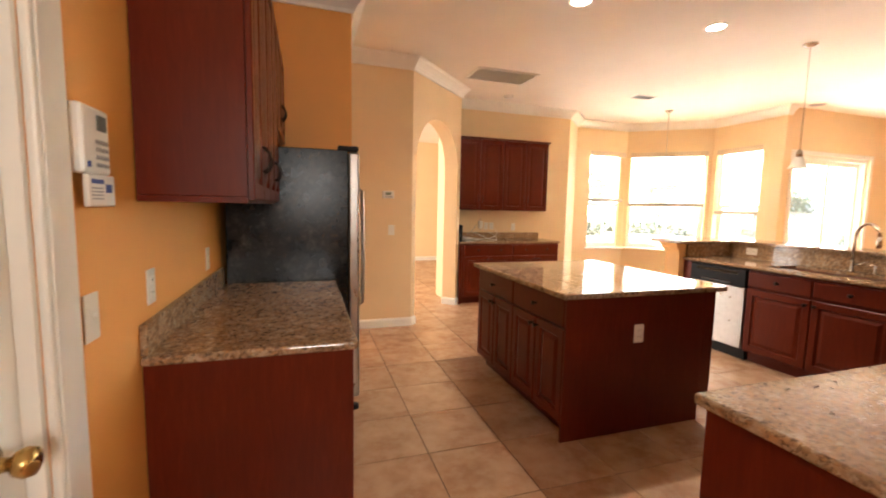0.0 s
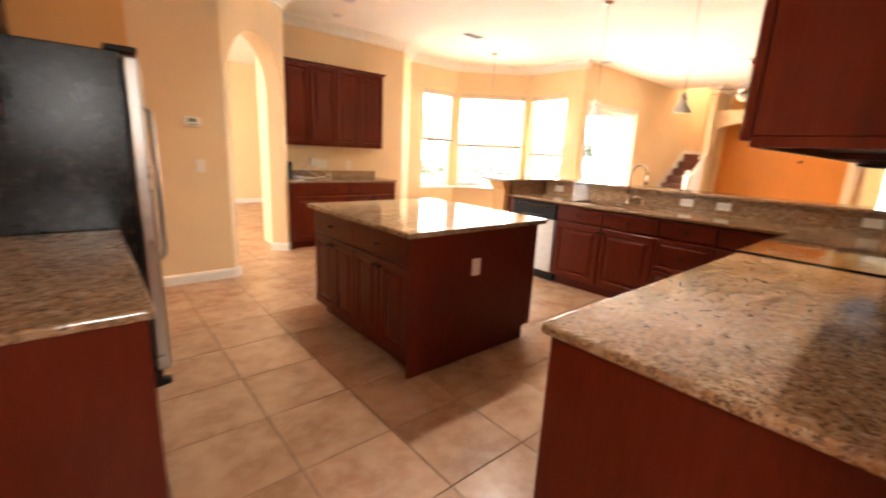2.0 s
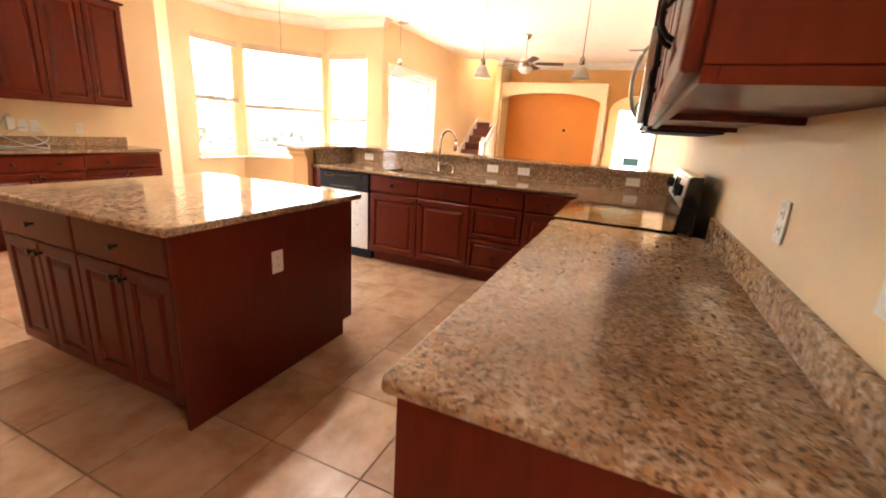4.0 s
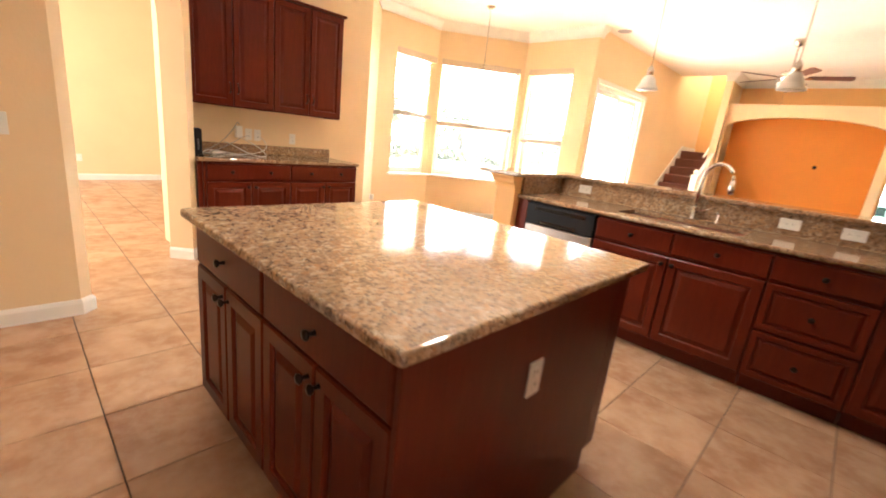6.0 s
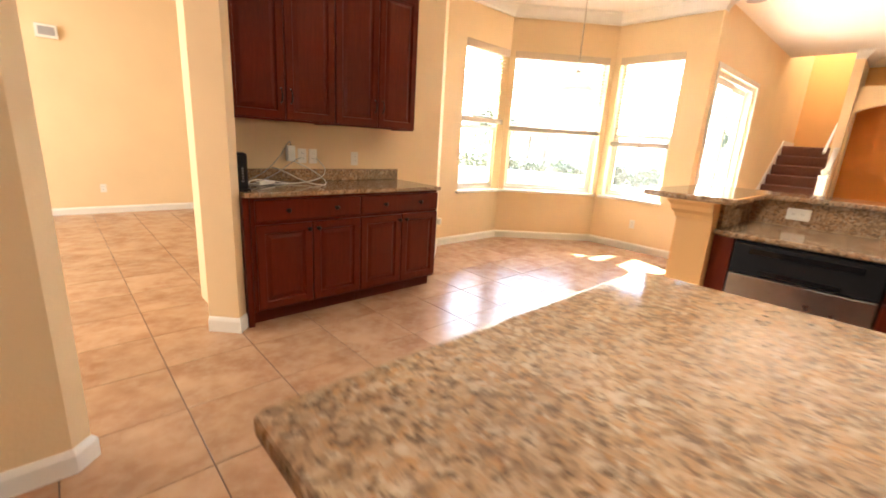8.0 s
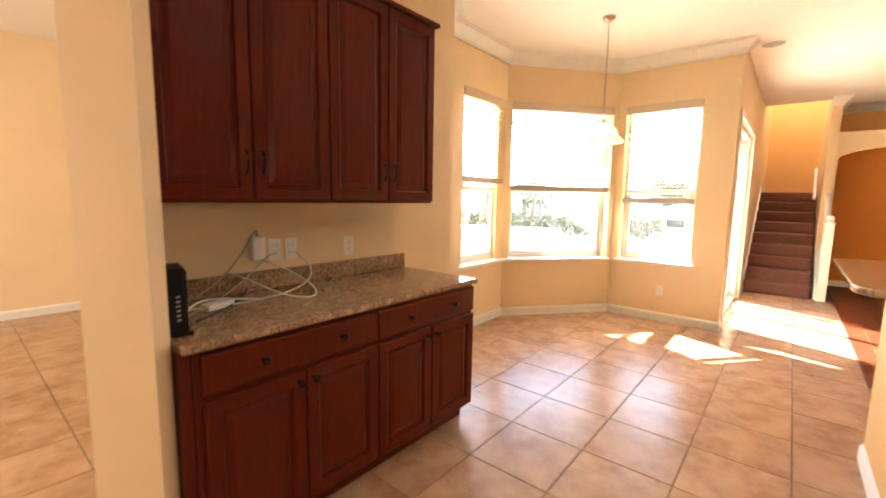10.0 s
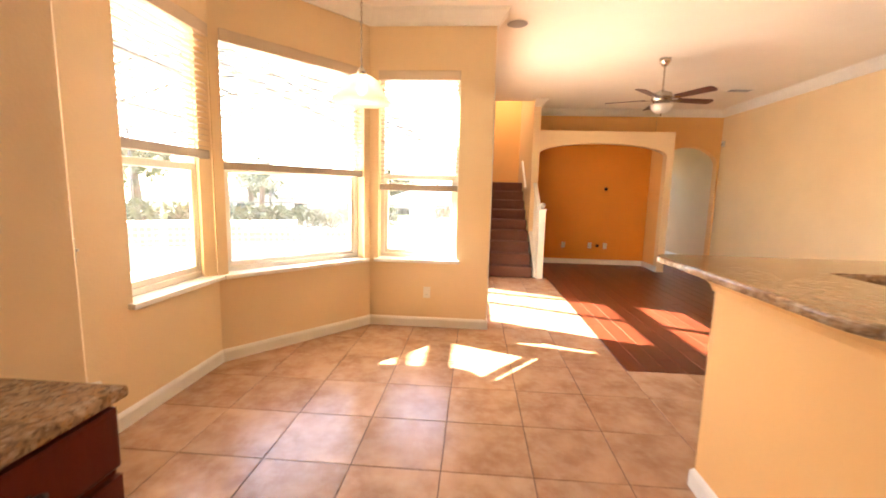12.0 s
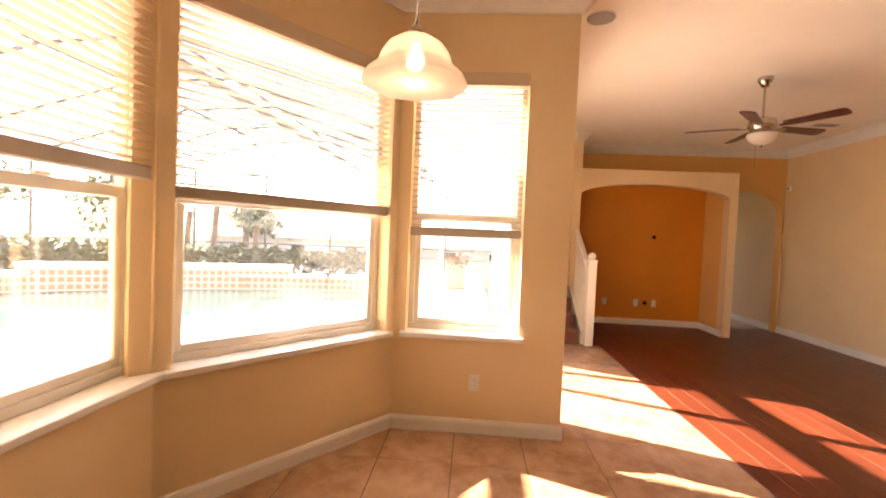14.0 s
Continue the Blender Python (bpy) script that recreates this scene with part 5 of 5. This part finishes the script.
def thermostat():
    t = thing("thermostat", pose(1.79, 5.92, 1.53), "white wall thermostat with a small grey display", "thermostat")
    part("case", boxed(-0.065, -0.03, -0.042, 0.065, -0.0005, 0.042, 0.006, 2), white_plastic, t)
    part("display", boxed(-0.035, -0.032, -0.005, 0.03, -0.0303, 0.026), green_lcd, t)
    part("button_strip", boxed(-0.045, -0.032, -0.03, 0.045, -0.0303, -0.02), grey_print, t)


thermostat()


def keypad():
    k = thing("alarm_keypad", pose(X_L, 2.385, 1.50, 0, 0, 90) @ Matrix.Diagonal((0.78, 1, 1, 1)), "white alarm keypad with its door flap open", "keypad")
    part("case", boxed(-0.085, -0.032, -0.04, 0.085, -0.0005, 0.115, 0.008, 2), white_plastic, k)
    part("display", boxed(0.0, -0.034, 0.062, 0.062, -0.0323, 0.098), screen_grey, k, "grey liquid crystal display")
    fl = part("flap", boxed(-0.085, -0.038, -0.115, 0.085, -0.026, -0.041, 0.003), white_plastic, k, "open flap with printed notes")
    part("print", boxed(-0.07, -0.0392, -0.062, 0.005, -0.0382, -0.052), blue_print, fl)
    part("print", boxed(0.02, -0.0392, -0.082, 0.06, -0.0382, -0.062), blue_print, fl)
    for i in range(4):
        part("print", boxed(-0.07, -0.0392, -0.074 - i * 0.008, 0.0, -0.0382, -0.071 - i * 0.008), grey_print, fl)
    part("badge", boxed(-0.066, -0.034, -0.025, -0.05, -0.0323, -0.012), blue_print, k)
    for r in range(4):
        for c in range(4):
            x, z = -0.005 + c * 0.021, 0.036 - r * 0.018
            part("key", boxed(x - 0.007, -0.035, z - 0.005, x + 0.007, -0.0323, z + 0.005, 0.0015), grey_print, k)


keypad()

nl = thing("plug_in_freshener", pose(5.62, 7.885, 0.34, 0, 0, 46), "small white plug-in unit low on the angled wall", "air freshener")
part("plate", boxed(-0.036, -0.006, -0.058, 0.036, -0.0005, 0.058, 0.003), white_plastic, nl)
part("body", boxed(-0.03, -0.06, -0.05, 0.03, -0.0065, 0.03, 0.012, 2), white_plastic, nl)

# network box and cables on the desk top
rt = thing("router", pose(3.045, 6.95, 0.917, 0, 0, -12), "black upright network router on the desk top", "router")
part("case", boxed(-0.03, -0.09, 0.012, 0.03, 0.09, 0.235, 0.010, 2), black_plastic, rt)
part("foot", boxed(-0.045, -0.07, 0.0, 0.045, 0.07, 0.0115, 0.004), black_plastic, rt)
for i in range(6):
    part("indicator", boxed(-0.006, -0.0925, 0.06 + i * 0.016, 0.006, -0.0903, 0.066 + i * 0.016), grey_print, rt)
ad = thing("power_adapter", pose(3.55, 7.395, 1.137), "white plug-in power adapter with a grey cable", "adapter")
part("case", boxed(-0.032, -0.055, -0.06, 0.032, -0.002, 0.06, 0.008, 2), white_plastic, ad)
part("cable", tube(bezier((0, -0.04, 0.06), (-0.03, -0.09, 0.19), (-0.06, -0.06, -0.10), (-0.36, -0.14, -0.19), 18), 0.0032, 6), grey_print, ad, smooth=True)
for name, pts, m, lab in (
    ("data_cable", bezier((3.78, 7.392, 1.10), (3.88, 7.25, 0.98), (3.72, 7.10, 0.90), (3.15, 7.20, 0.925), 24), cable_white, "white data cable looping onto the desk top"),
    ("data_cable", bezier((3.56, 7.34, 1.08), (3.78, 7.26, 0.98), (3.78, 7.10, 0.90), (3.64, 7.05, 0.923), 18), cable_white, "white data cable hanging from the plug-in adapter"),
    ("data_cable", bezier((3.64, 7.05, 0.9235), (3.50, 7.10, 0.93), (3.44, 7.20, 1.03), (3.40, 7.36, 1.025), 18), cable_white, "white data cable curling up to the backsplash"),
    ("data_cable", bezier((3.10, 7.03, 0.925), (3.20, 7.30, 0.98), (3.34, 7.22, 0.93), (3.48, 7.16, 0.923), 18), cable_white, "white data cable lying across the desk top"),
    ("power_cable", bezier((3.66, 7.39, 1.10), (3.52, 7.26, 1.12), (3.42, 7.20, 0.97), (3.10, 7.06, 0.93), 20), grey_print, "thin grey cable from the wall plate to the router"),
    ("power_cable", bezier((3.50, 7.38, 0.935), (3.40, 7.22, 0.921), (3.30, 7.12, 0.921), (3.12, 6.98, 0.93), 20), black_plastic, "thin black cable lying on the desk top"),
):
    tagged(finish(name, tube(pts, 0.0042 if m is cable_white else 0.003, 7), m, True), lab, "cable")
pk = thing("power_strip", pose(3.26, 7.16, 0.917, 0, 0, 15), "white plug block among the cables on the desk top", "plug")
part("case", boxed(-0.05, -0.025, 0.0, 0.05, 0.025, 0.03, 0.006, 2), white_plastic, pk)
part("plug", boxed(0.052, -0.014, 0.004, 0.085, 0.014, 0.026, 0.004), white_plastic, pk)


# ---- outside ----
bronze_frame = plain("bronze_aluminium", (0.10, 0.09, 0.08), 0.5, 0.3, vary=0.1)


def leaf_cloud(bm, centre, size, count, leaf, rng):
    for _ in range(count):
        while True:
            v = Vector((rng.uniform(-1, 1), rng.uniform(-1, 1), rng.uniform(-1, 1)))
            if v.length < 1:
                break
        p = Vector(centre) + Vector((v.x * size[0], v.y * size[1], v.z * size[2]))
        a = Vector((rng.uniform(-1, 1), rng.uniform(-1, 1), rng.uniform(-0.4, 1))).normalized()
        b = a.cross(Vector((0.3, 0.2, 1))).normalized()
        s = leaf * rng.uniform(0.6, 1.3)
        q = [p - a * s, p + b * s * 0.4, p + a * s, p - b * s * 0.4]
        bm.faces.new([bm.verts.new(x) for x in q])


GZ = -0.10
tagged(finish("patio", slab([(-2, 8.3), (5.0, 8.3), (6.9, 8.2), (8.13, 7.07), (8.13, 6.04), (22, 6.04), (22, 19), (-2, 19)], GZ - 0.022, GZ), deck_mat), "pale concrete pool deck", "patio", kind="structure")
pool_line = rounded([(8.6, 14.2), (11.1, 10.8), (13.5, 8.6), (15.3, 9.0), (14.4, 12.4), (12.6, 15.6), (10, 16.5)], [0.6, 1.2, 0.8, 0.7, 1.2, 1.0, 1.0])
tagged(finish("water", slab(pool_line, GZ - 0.02, GZ + 0.012), water_mat), "pale turquoise swimming pool water", "water", kind="structure")


def along(pts, step):
    out = []
    for a, b in zip(pts, pts[1:]):
        a, b = Vector(a), Vector(b)
        n = max(1, round((b - a).length / step))
        out += [(a + (b - a) * ((i + 0.5) / n), math.atan2(b.y - a.y, b.x - a.x), (b - a).length / n) for i in range(n)]
    return out


def pool_wall(pts, height, label):
    w = thing("pool_wall", pose(0, 0, GZ), label, "wall", "raised pool walls")
    core, cop = bmesh.new(), bmesh.new()
    for p, ang, ln in along(pts, 1.2):
        m = Matrix.Translation((p.x, p.y, 0)) @ Matrix.Rotation(ang, 4, "Z")
        for target, b in ((core, (-ln / 2 - 0.05, -0.15, 0, ln / 2 + 0.05, 0.15, height)), (cop, (-ln / 2 - 0.06, -0.22, height, ln / 2 + 0.06, 0.22, height + 0.06))):
            n0 = len(target.verts)
            box(target, *b)
            target.verts.ensure_lookup_table()
            for v in target.verts[n0:]:
                v.co = m @ v.co
    part("core", core, stucco, w)
    part("coping", cop, deck_mat, w)
    tl = bmesh.new()
    for p, ang, ln in along(pts, 0.15):
        m = Matrix.Translation((p.x, p.y, 0)) @ Matrix.Rotation(ang, 4, "Z")
        for k in range(int(height / 0.15)):
            n0 = len(tl.verts)
            box(tl, -0.052, 0.15, 0.03 + k * 0.15, 0.052, 0.162, 0.135 + k * 0.15)
            tl.verts.ensure_lookup_table()
            for v in tl.verts[n0:]:
                v.co = m @ v.co
    tagged(part("tiles", tl, pool_tile, w), kind="stuff")


pool_wall([(15.6, 9.0), (14.75, 12.2)], 0.30, "low tiled pool wall with a pale coping")
pool_wall([(15.2, 11.0), (14.3, 13.2), (12.9, 15.6)], 0.52, "raised tiled planter wall behind the pool")
pool_wall([(12.9, 15.6), (10.0, 17.0)], 0.35, "low tiled wall at the end of the pool")

rng = random.Random(7)


def hedge(x0, y0, x1, y1, h, label):
    g = thing("hedge", pose(0, 0, GZ), label, "hedge", "garden hedges")
    bm = bmesh.new()
    n = int(math.hypot(x1 - x0, y1 - y0) / 0.5)
    for i in range(n + 1):
        t = i / max(1, n)
        c = (x0 + (x1 - x0) * t, y0 + (y1 - y0) * t, h * 0.5)
        leaf_cloud(bm, c, (0.5, 0.5, h * 0.55 * rng.uniform(0.8, 1.2)), 260, 0.14, rng)
    part("leaves", bm, leaf_mat, g)
    st = bmesh.new()
    for i in range(0, n + 1, 2):
        t = i / max(1, n)
        tube([(x0 + (x1 - x0) * t, y0 + (y1 - y0) * t, 0), (x0 + (x1 - x0) * t + 0.05, y0 + (y1 - y0) * t, h * 0.7)], 0.03, 5, st)
    part("stems", st, bark, g)


hedge(16.8, 12.2, 15.0, 18.5, 1.0, "clipped green hedge behind the pool")
hedge(14.5, 19.0, 8.5, 20.5, 1.3, "clipped green hedge at the garden's end")
hedge(20.5, 9.5, 18.2, 13.6, 0.8, "low green hedge behind the pool deck")


def palm(x, y, h, spread):
    p = thing("palm_tree", pose(x, y, GZ), "small palm with a slender trunk and arching fronds", "tree", "garden palms")
    pts = [(0.0, 0, 0), (0.06, 0.02, h * 0.35), (0.16, 0.05, h * 0.7), (0.3, 0.08, h)]
    part("trunk", tube(bezier(*pts, 10), 0.09, 9), bark, p)
    cr = bmesh.new()
    for i in range(16):
        a = i * 2.4
        up = rng.uniform(0.1, 0.9)
        d = Vector((math.cos(a), math.sin(a), 0))
        base = Vector((0.3, 0.08, h))
        mid = bezier(base, base + d * spread * 0.4 + Vector((0, 0, up)), base + d * spread * 0.8 + Vector((0, 0, up * 0.8)), base + d * spread + Vector((0, 0, -0.4 * (1 - up) - 0.1)), 12)
        side = Vector((-d.y, d.x, 0))
        for j in range(1, 12):
            ln = 0.42 * math.sin(math.pi * (j + 1.5) / 14)
            for s in (-1, 1):
                tip = mid[j] + side * s * ln + d * 0.15 - Vector((0, 0, 0.12))
                cr.faces.new([cr.verts.new(q) for q in (mid[j] - d * 0.02, mid[j] + d * 0.03, tip)])
    part("crown", cr, leaf_mat, p)


for x, y, h, s in ((17.2, 15.2, 1.9, 1.1), (17.0, 14.2, 2.2, 1.2), (17.9, 13.4, 1.5, 1.2)):
    palm(x, y, h, s)


def far_tree(x, y, h, r):
    t = thing("tree", pose(x, y, -1), "leafy green garden tree in the distance", "tree", "far trees")
    part("trunk", tube([(0, 0, 0), (0.1, 0, h * 0.4), (0.0, 0.1, h * 0.75)], 0.18, 8), bark, t)
    bm = bmesh.new()
    for k in range(9):
        c = (rng.uniform(-r, r) * 0.7, rng.uniform(-r, r) * 0.7, h * rng.uniform(0.5, 0.95))
        leaf_cloud(bm, c, (r * 0.55, r * 0.55, r * 0.4), 130, 0.24, rng)
    part("crown", bm, leaf_mat, t)


for x, y, h, r in ((20, 27, 5.5, 2.2), (25, 24, 4.6, 1.9), (16, 28, 5.0, 2.2), (31, 21, 4.0, 1.8), (10, 29, 4.5, 2.0), (36, 12, 3.8, 1.7)):
    far_tree(x, y, h, r)


def neighbour(m, w, d, wall_h, roof_h, label):
    n = thing("house", m, label, "house", "neighbouring houses")
    part("wall", boxed(-w / 2, -d / 2, 0, w / 2, d / 2, wall_h), stucco, n)
    bm = bmesh.new()
    e = 0.5
    lo = [bm.verts.new(p) for p in ((-w / 2 - e, -d / 2 - e, wall_h), (w / 2 + e, -d / 2 - e, wall_h), (w / 2 + e, d / 2 + e, wall_h), (-w / 2 - e, d / 2 + e, wall_h))]
    hi = [bm.verts.new(p) for p in ((-w / 2 + d / 2, 0, wall_h + roof_h), (w / 2 - d / 2, 0, wall_h + roof_h))]
    bm.faces.new((lo[0], lo[1], hi[1], hi[0]))
    bm.faces.new((lo[1], lo[2], hi[1]))
    bm.faces.new((lo[2], lo[3], hi[0], hi[1]))
    bm.faces.new((lo[3], lo[0], hi[0]))
    bm.faces.new(lo[::-1])
    part("roof", bm, roof_mat, n)
    for i in range(4):
        x = -w / 2 + w * (i + 0.5) / 4
        wd = part("window", boxed(x - 0.55, -d / 2 - 0.03, 0.9, x + 0.55, -d / 2 - 0.001, 2.0), white_trim, n)
        part("pane", boxed(x - 0.48, -d / 2 - 0.04, 0.97, x + 0.48, -d / 2 - 0.031, 1.93), black_glass, wd)


neighbour(pose(38, 19, -1.6, 0, 0, -60), 15, 8, 2.4, 1.6, "pale stucco house with a grey hipped roof beyond the garden")
neighbour(pose(36, 7, -1.6, 0, 0, -80), 12, 8, 2.2, 1.5, "pale stucco house with a grey hipped roof beyond the fence")

pl = thing("planter", pose(16.9, 6.9, GZ), "square terracotta planter with red flowers", "planter")
part("pot", boxed(-0.26, -0.26, 0, 0.26, 0.26, 0.62, 0.02), pool_tile, pl)
fb = bmesh.new()
leaf_cloud(fb, (0, 0, 0.80), (0.4, 0.4, 0.22), 170, 0.07, rng)
part("leaves", fb, leaf_mat, pl)
fb = bmesh.new()
leaf_cloud(fb, (0, 0, 0.86), (0.42, 0.42, 0.2), 120, 0.05, rng)
part("flowers", fb, flower_mat, pl, "red flowers")


def pool_cage():
    c = thing("pool_cage", pose(0, 0, GZ), "screened pool enclosure of slim aluminium beams", "enclosure")
    far_line = [(20.0, 6.4), (20.0, 10.5), (18.6, 14.6), (16.6, 18.4), (10.5, 18.8), (5.0, 18.8)]
    for p, ang, ln in along(far_line, 2.1):
        part("post", boxed(p.x - 0.03, p.y - 0.03, 0, p.x + 0.03, p.y + 0.03, 3.3), bronze_frame, c)
    for z in (0.95, 3.3):
        for a, b in zip(far_line, far_line[1:]):
            part("rail", tube([(*a, z), (*b, z)], 0.028, 4), bronze_frame, c)
    for i in range(7):
        x = 6.6 + 2.0 * i
        part("roof_beam", tube([(x, 8.35 if x < 8.2 else 7.8, 3.25), (x + 1.2, 11.8, 4.7), (x + 1.6, 14.5, 4.7), (x + 1.0, 18.4, 3.3)], 0.06, 4), bronze_frame, c)
    for y, z in ((11.8, 4.7), (14.5, 4.7), (16.6, 3.95)):
        part("purlin", tube([(6.8, y, z), (19.6, y, z)], 0.05, 4), bronze_frame, c)
    # flat beam added where its shadow splits the bay's sun patch
    part("purlin", boxed(6.8, 9.93, 3.37, 19.6, 10.10, 3.42), bronze_frame, c)
    part("gutter_shade_beam", boxed(8.96, 7.50, 3.00, 20.0, 7.60, 3.26, 0.01), outdoor_white, c)
    # diagonal beam added to cut off sun at the middle bay window
    low = slab([(8.955, 7.50), (8.955, 7.64), (4.0, 12.60), (3.9, 12.50)], 2.88, 3.36)
    part("gutter_shade_beam", low, outdoor_white, c)
    part("gutter_post", boxed(19.9, 7.49, 0, 20.02, 7.61, 3.00), outdoor_white, c)


pool_cage()
# slab added to keep sun off the left bay window and half the middle
tagged(finish("sun_blocker", slab([(4.95, 8.16), (6.9, 8.16), (8.25, 9.4), (8.25, 10.7), (4.95, 10.7)], 2.9, 3.0), stucco), "solid pale slab added to shade the left of the bay", "roof", kind="structure")
solid_wall("facade_cladding", (14.0, 6.002), (8.105, 6.002), 0, H, 0.03, stucco, openings=[(14 - D_IN[1], 14 - D_IN[0], 0, 2.34)], label="pale stucco outside of the house wall")


# ---- ground outside ----
deck = tagged(finish("ground", boxed(-60, -60, -0.4, 120, 120, -0.125), grass_mat), "lawn round the house out to the distance", "ground", kind="structure")

# ---- floor pieces ----
PITCH, TX, TY = 0.457, 2.02, 2.44


def chamfered(w, d, h, c, name, material):
    bm = bmesh.new()
    rows = [[bm.verts.new(p) for p in ((-x, -y, z), (x, -y, z), (x, y, z), (-x, y, z))] for x, y, z in ((w / 2, d / 2, -h), (w / 2, d / 2, -c), (w / 2 - c, d / 2 - c, 0.0))]
    for a, b in zip(rows, rows[1:]):
        for i in range(4):
            bm.faces.new((a[i], a[(i + 1) % 4], b[(i + 1) % 4], b[i]))
    bm.faces.new(rows[-1])
    me = bpy.data.meshes.new(name)
    bm.to_mesh(me)
    bm.free()
    me.materials.append(material)
    return me


tile_mesh = chamfered(PITCH - 0.005, PITCH - 0.005, 0.008, 0.0015, "tile", tile_mat)
rest = bmesh.new()
count = 0


LIMITS = [((7.98, 7.08), (0.626, 0.779)), ((6.0, 8.03), (0, 1)), ((8.0, 6.0), (1, 0)), ((5.12, 7.47), (-0.72, 0.695))]


def place_tile(x, y):
    w = PITCH / 2
    cut = []
    if y > 5.9 and x > 4.7:
        for (px, py), (nx, ny) in LIMITS:
            if nx < 0 and x > 6.2:
                continue
            ds = [(x + a * w - px) * nx + (y + b * w - py) * ny for a in (-1, 1) for b in (-1, 1)]
            if min(ds) > 0:
                return False
            if max(ds) > 0:
                cut.append(((px, py), (nx, ny)))
    if not cut:
        t = new("tile", tile_mesh)
    else:
        bm = bmesh.new()
        bm.from_mesh(tile_mesh)
        for (px, py), (nx, ny) in cut:
            bmesh.ops.bisect_plane(bm, geom=bm.verts[:] + bm.edges[:] + bm.faces[:], plane_co=(px - x, py - y, 0), plane_no=(nx, ny, 0), clear_outer=True)
        me = bpy.data.meshes.new("tile")
        bm.to_mesh(me)
        bm.free()
        me.materials.append(tile_mat)
        t = new("tile", me)
    t.parent = floor_ob
    t.location = (x, y, 0.0)
    return True


for i in range(-7, 19):
    for j in range(-8, 21):
        x, y = TX + PITCH * (i + 0.5), TY + PITCH * (j + 0.5)
        kitchen = 0.3 < x < 7.05 and -0.7 < y < 8.2 and not (x > 1.9 and y < 1.2)
        strip = 7.05 < x < 10.9 and 4.72 < y < 5.9
        bay = 7.05 < x < 8.2 and 5.9 < y < 8.2
        hall = -1.0 < x < 4.8 and 5.9 < y < 11.9
        if not (kitchen or strip or bay or hall) or (2.5 < x < 3.3 and 3.4 < y < 4.4):
            continue
        if (hall and y > 8.2) or (hall and x < 1.2) or count >= 300:
            w = (PITCH - 0.006) / 2
            box(rest, x - w, y - w, -0.008, x + w, y + w, 0.0)
        elif place_tile(x, y):
            count += 1
tagged(part("tiles", rest, tile_mat, floor_ob), kind="stuff")

plank_x0 = 7.047
WIDE = 0.16
# bed shows pale in the gaps, the gleam of board edges put into colour
part("plank_bed", boxed(plank_x0, 1.2, -0.0039, 12.62, 4.72, -0.003), bed_mat, floor_ob)
row = 0
y = 4.722
meshes = {}
while y > 1.2:
    x = plank_x0 - (row * 0.47) % 1.2
    while x < 12.5:
        a, b = max(x, plank_x0), min(x + 1.2, 12.62)
        if b - a > 0.05:
            key = round(b - a, 3)
            if key not in meshes:
                meshes[key] = chamfered(b - a - 0.003, WIDE - 0.004, 0.0028, 0.002, "plank", plank_mat)
            p = new("plank", meshes[key])
            p.parent = floor_ob
            p.location = ((a + b) / 2, y - WIDE / 2, 0.0)
        x += 1.2
    y -= WIDE
    row += 1
part("hall_boards", boxed(12.6, 0.9, -0.008, 16.5, 2.8, 0.0), tile_mat, floor_ob)
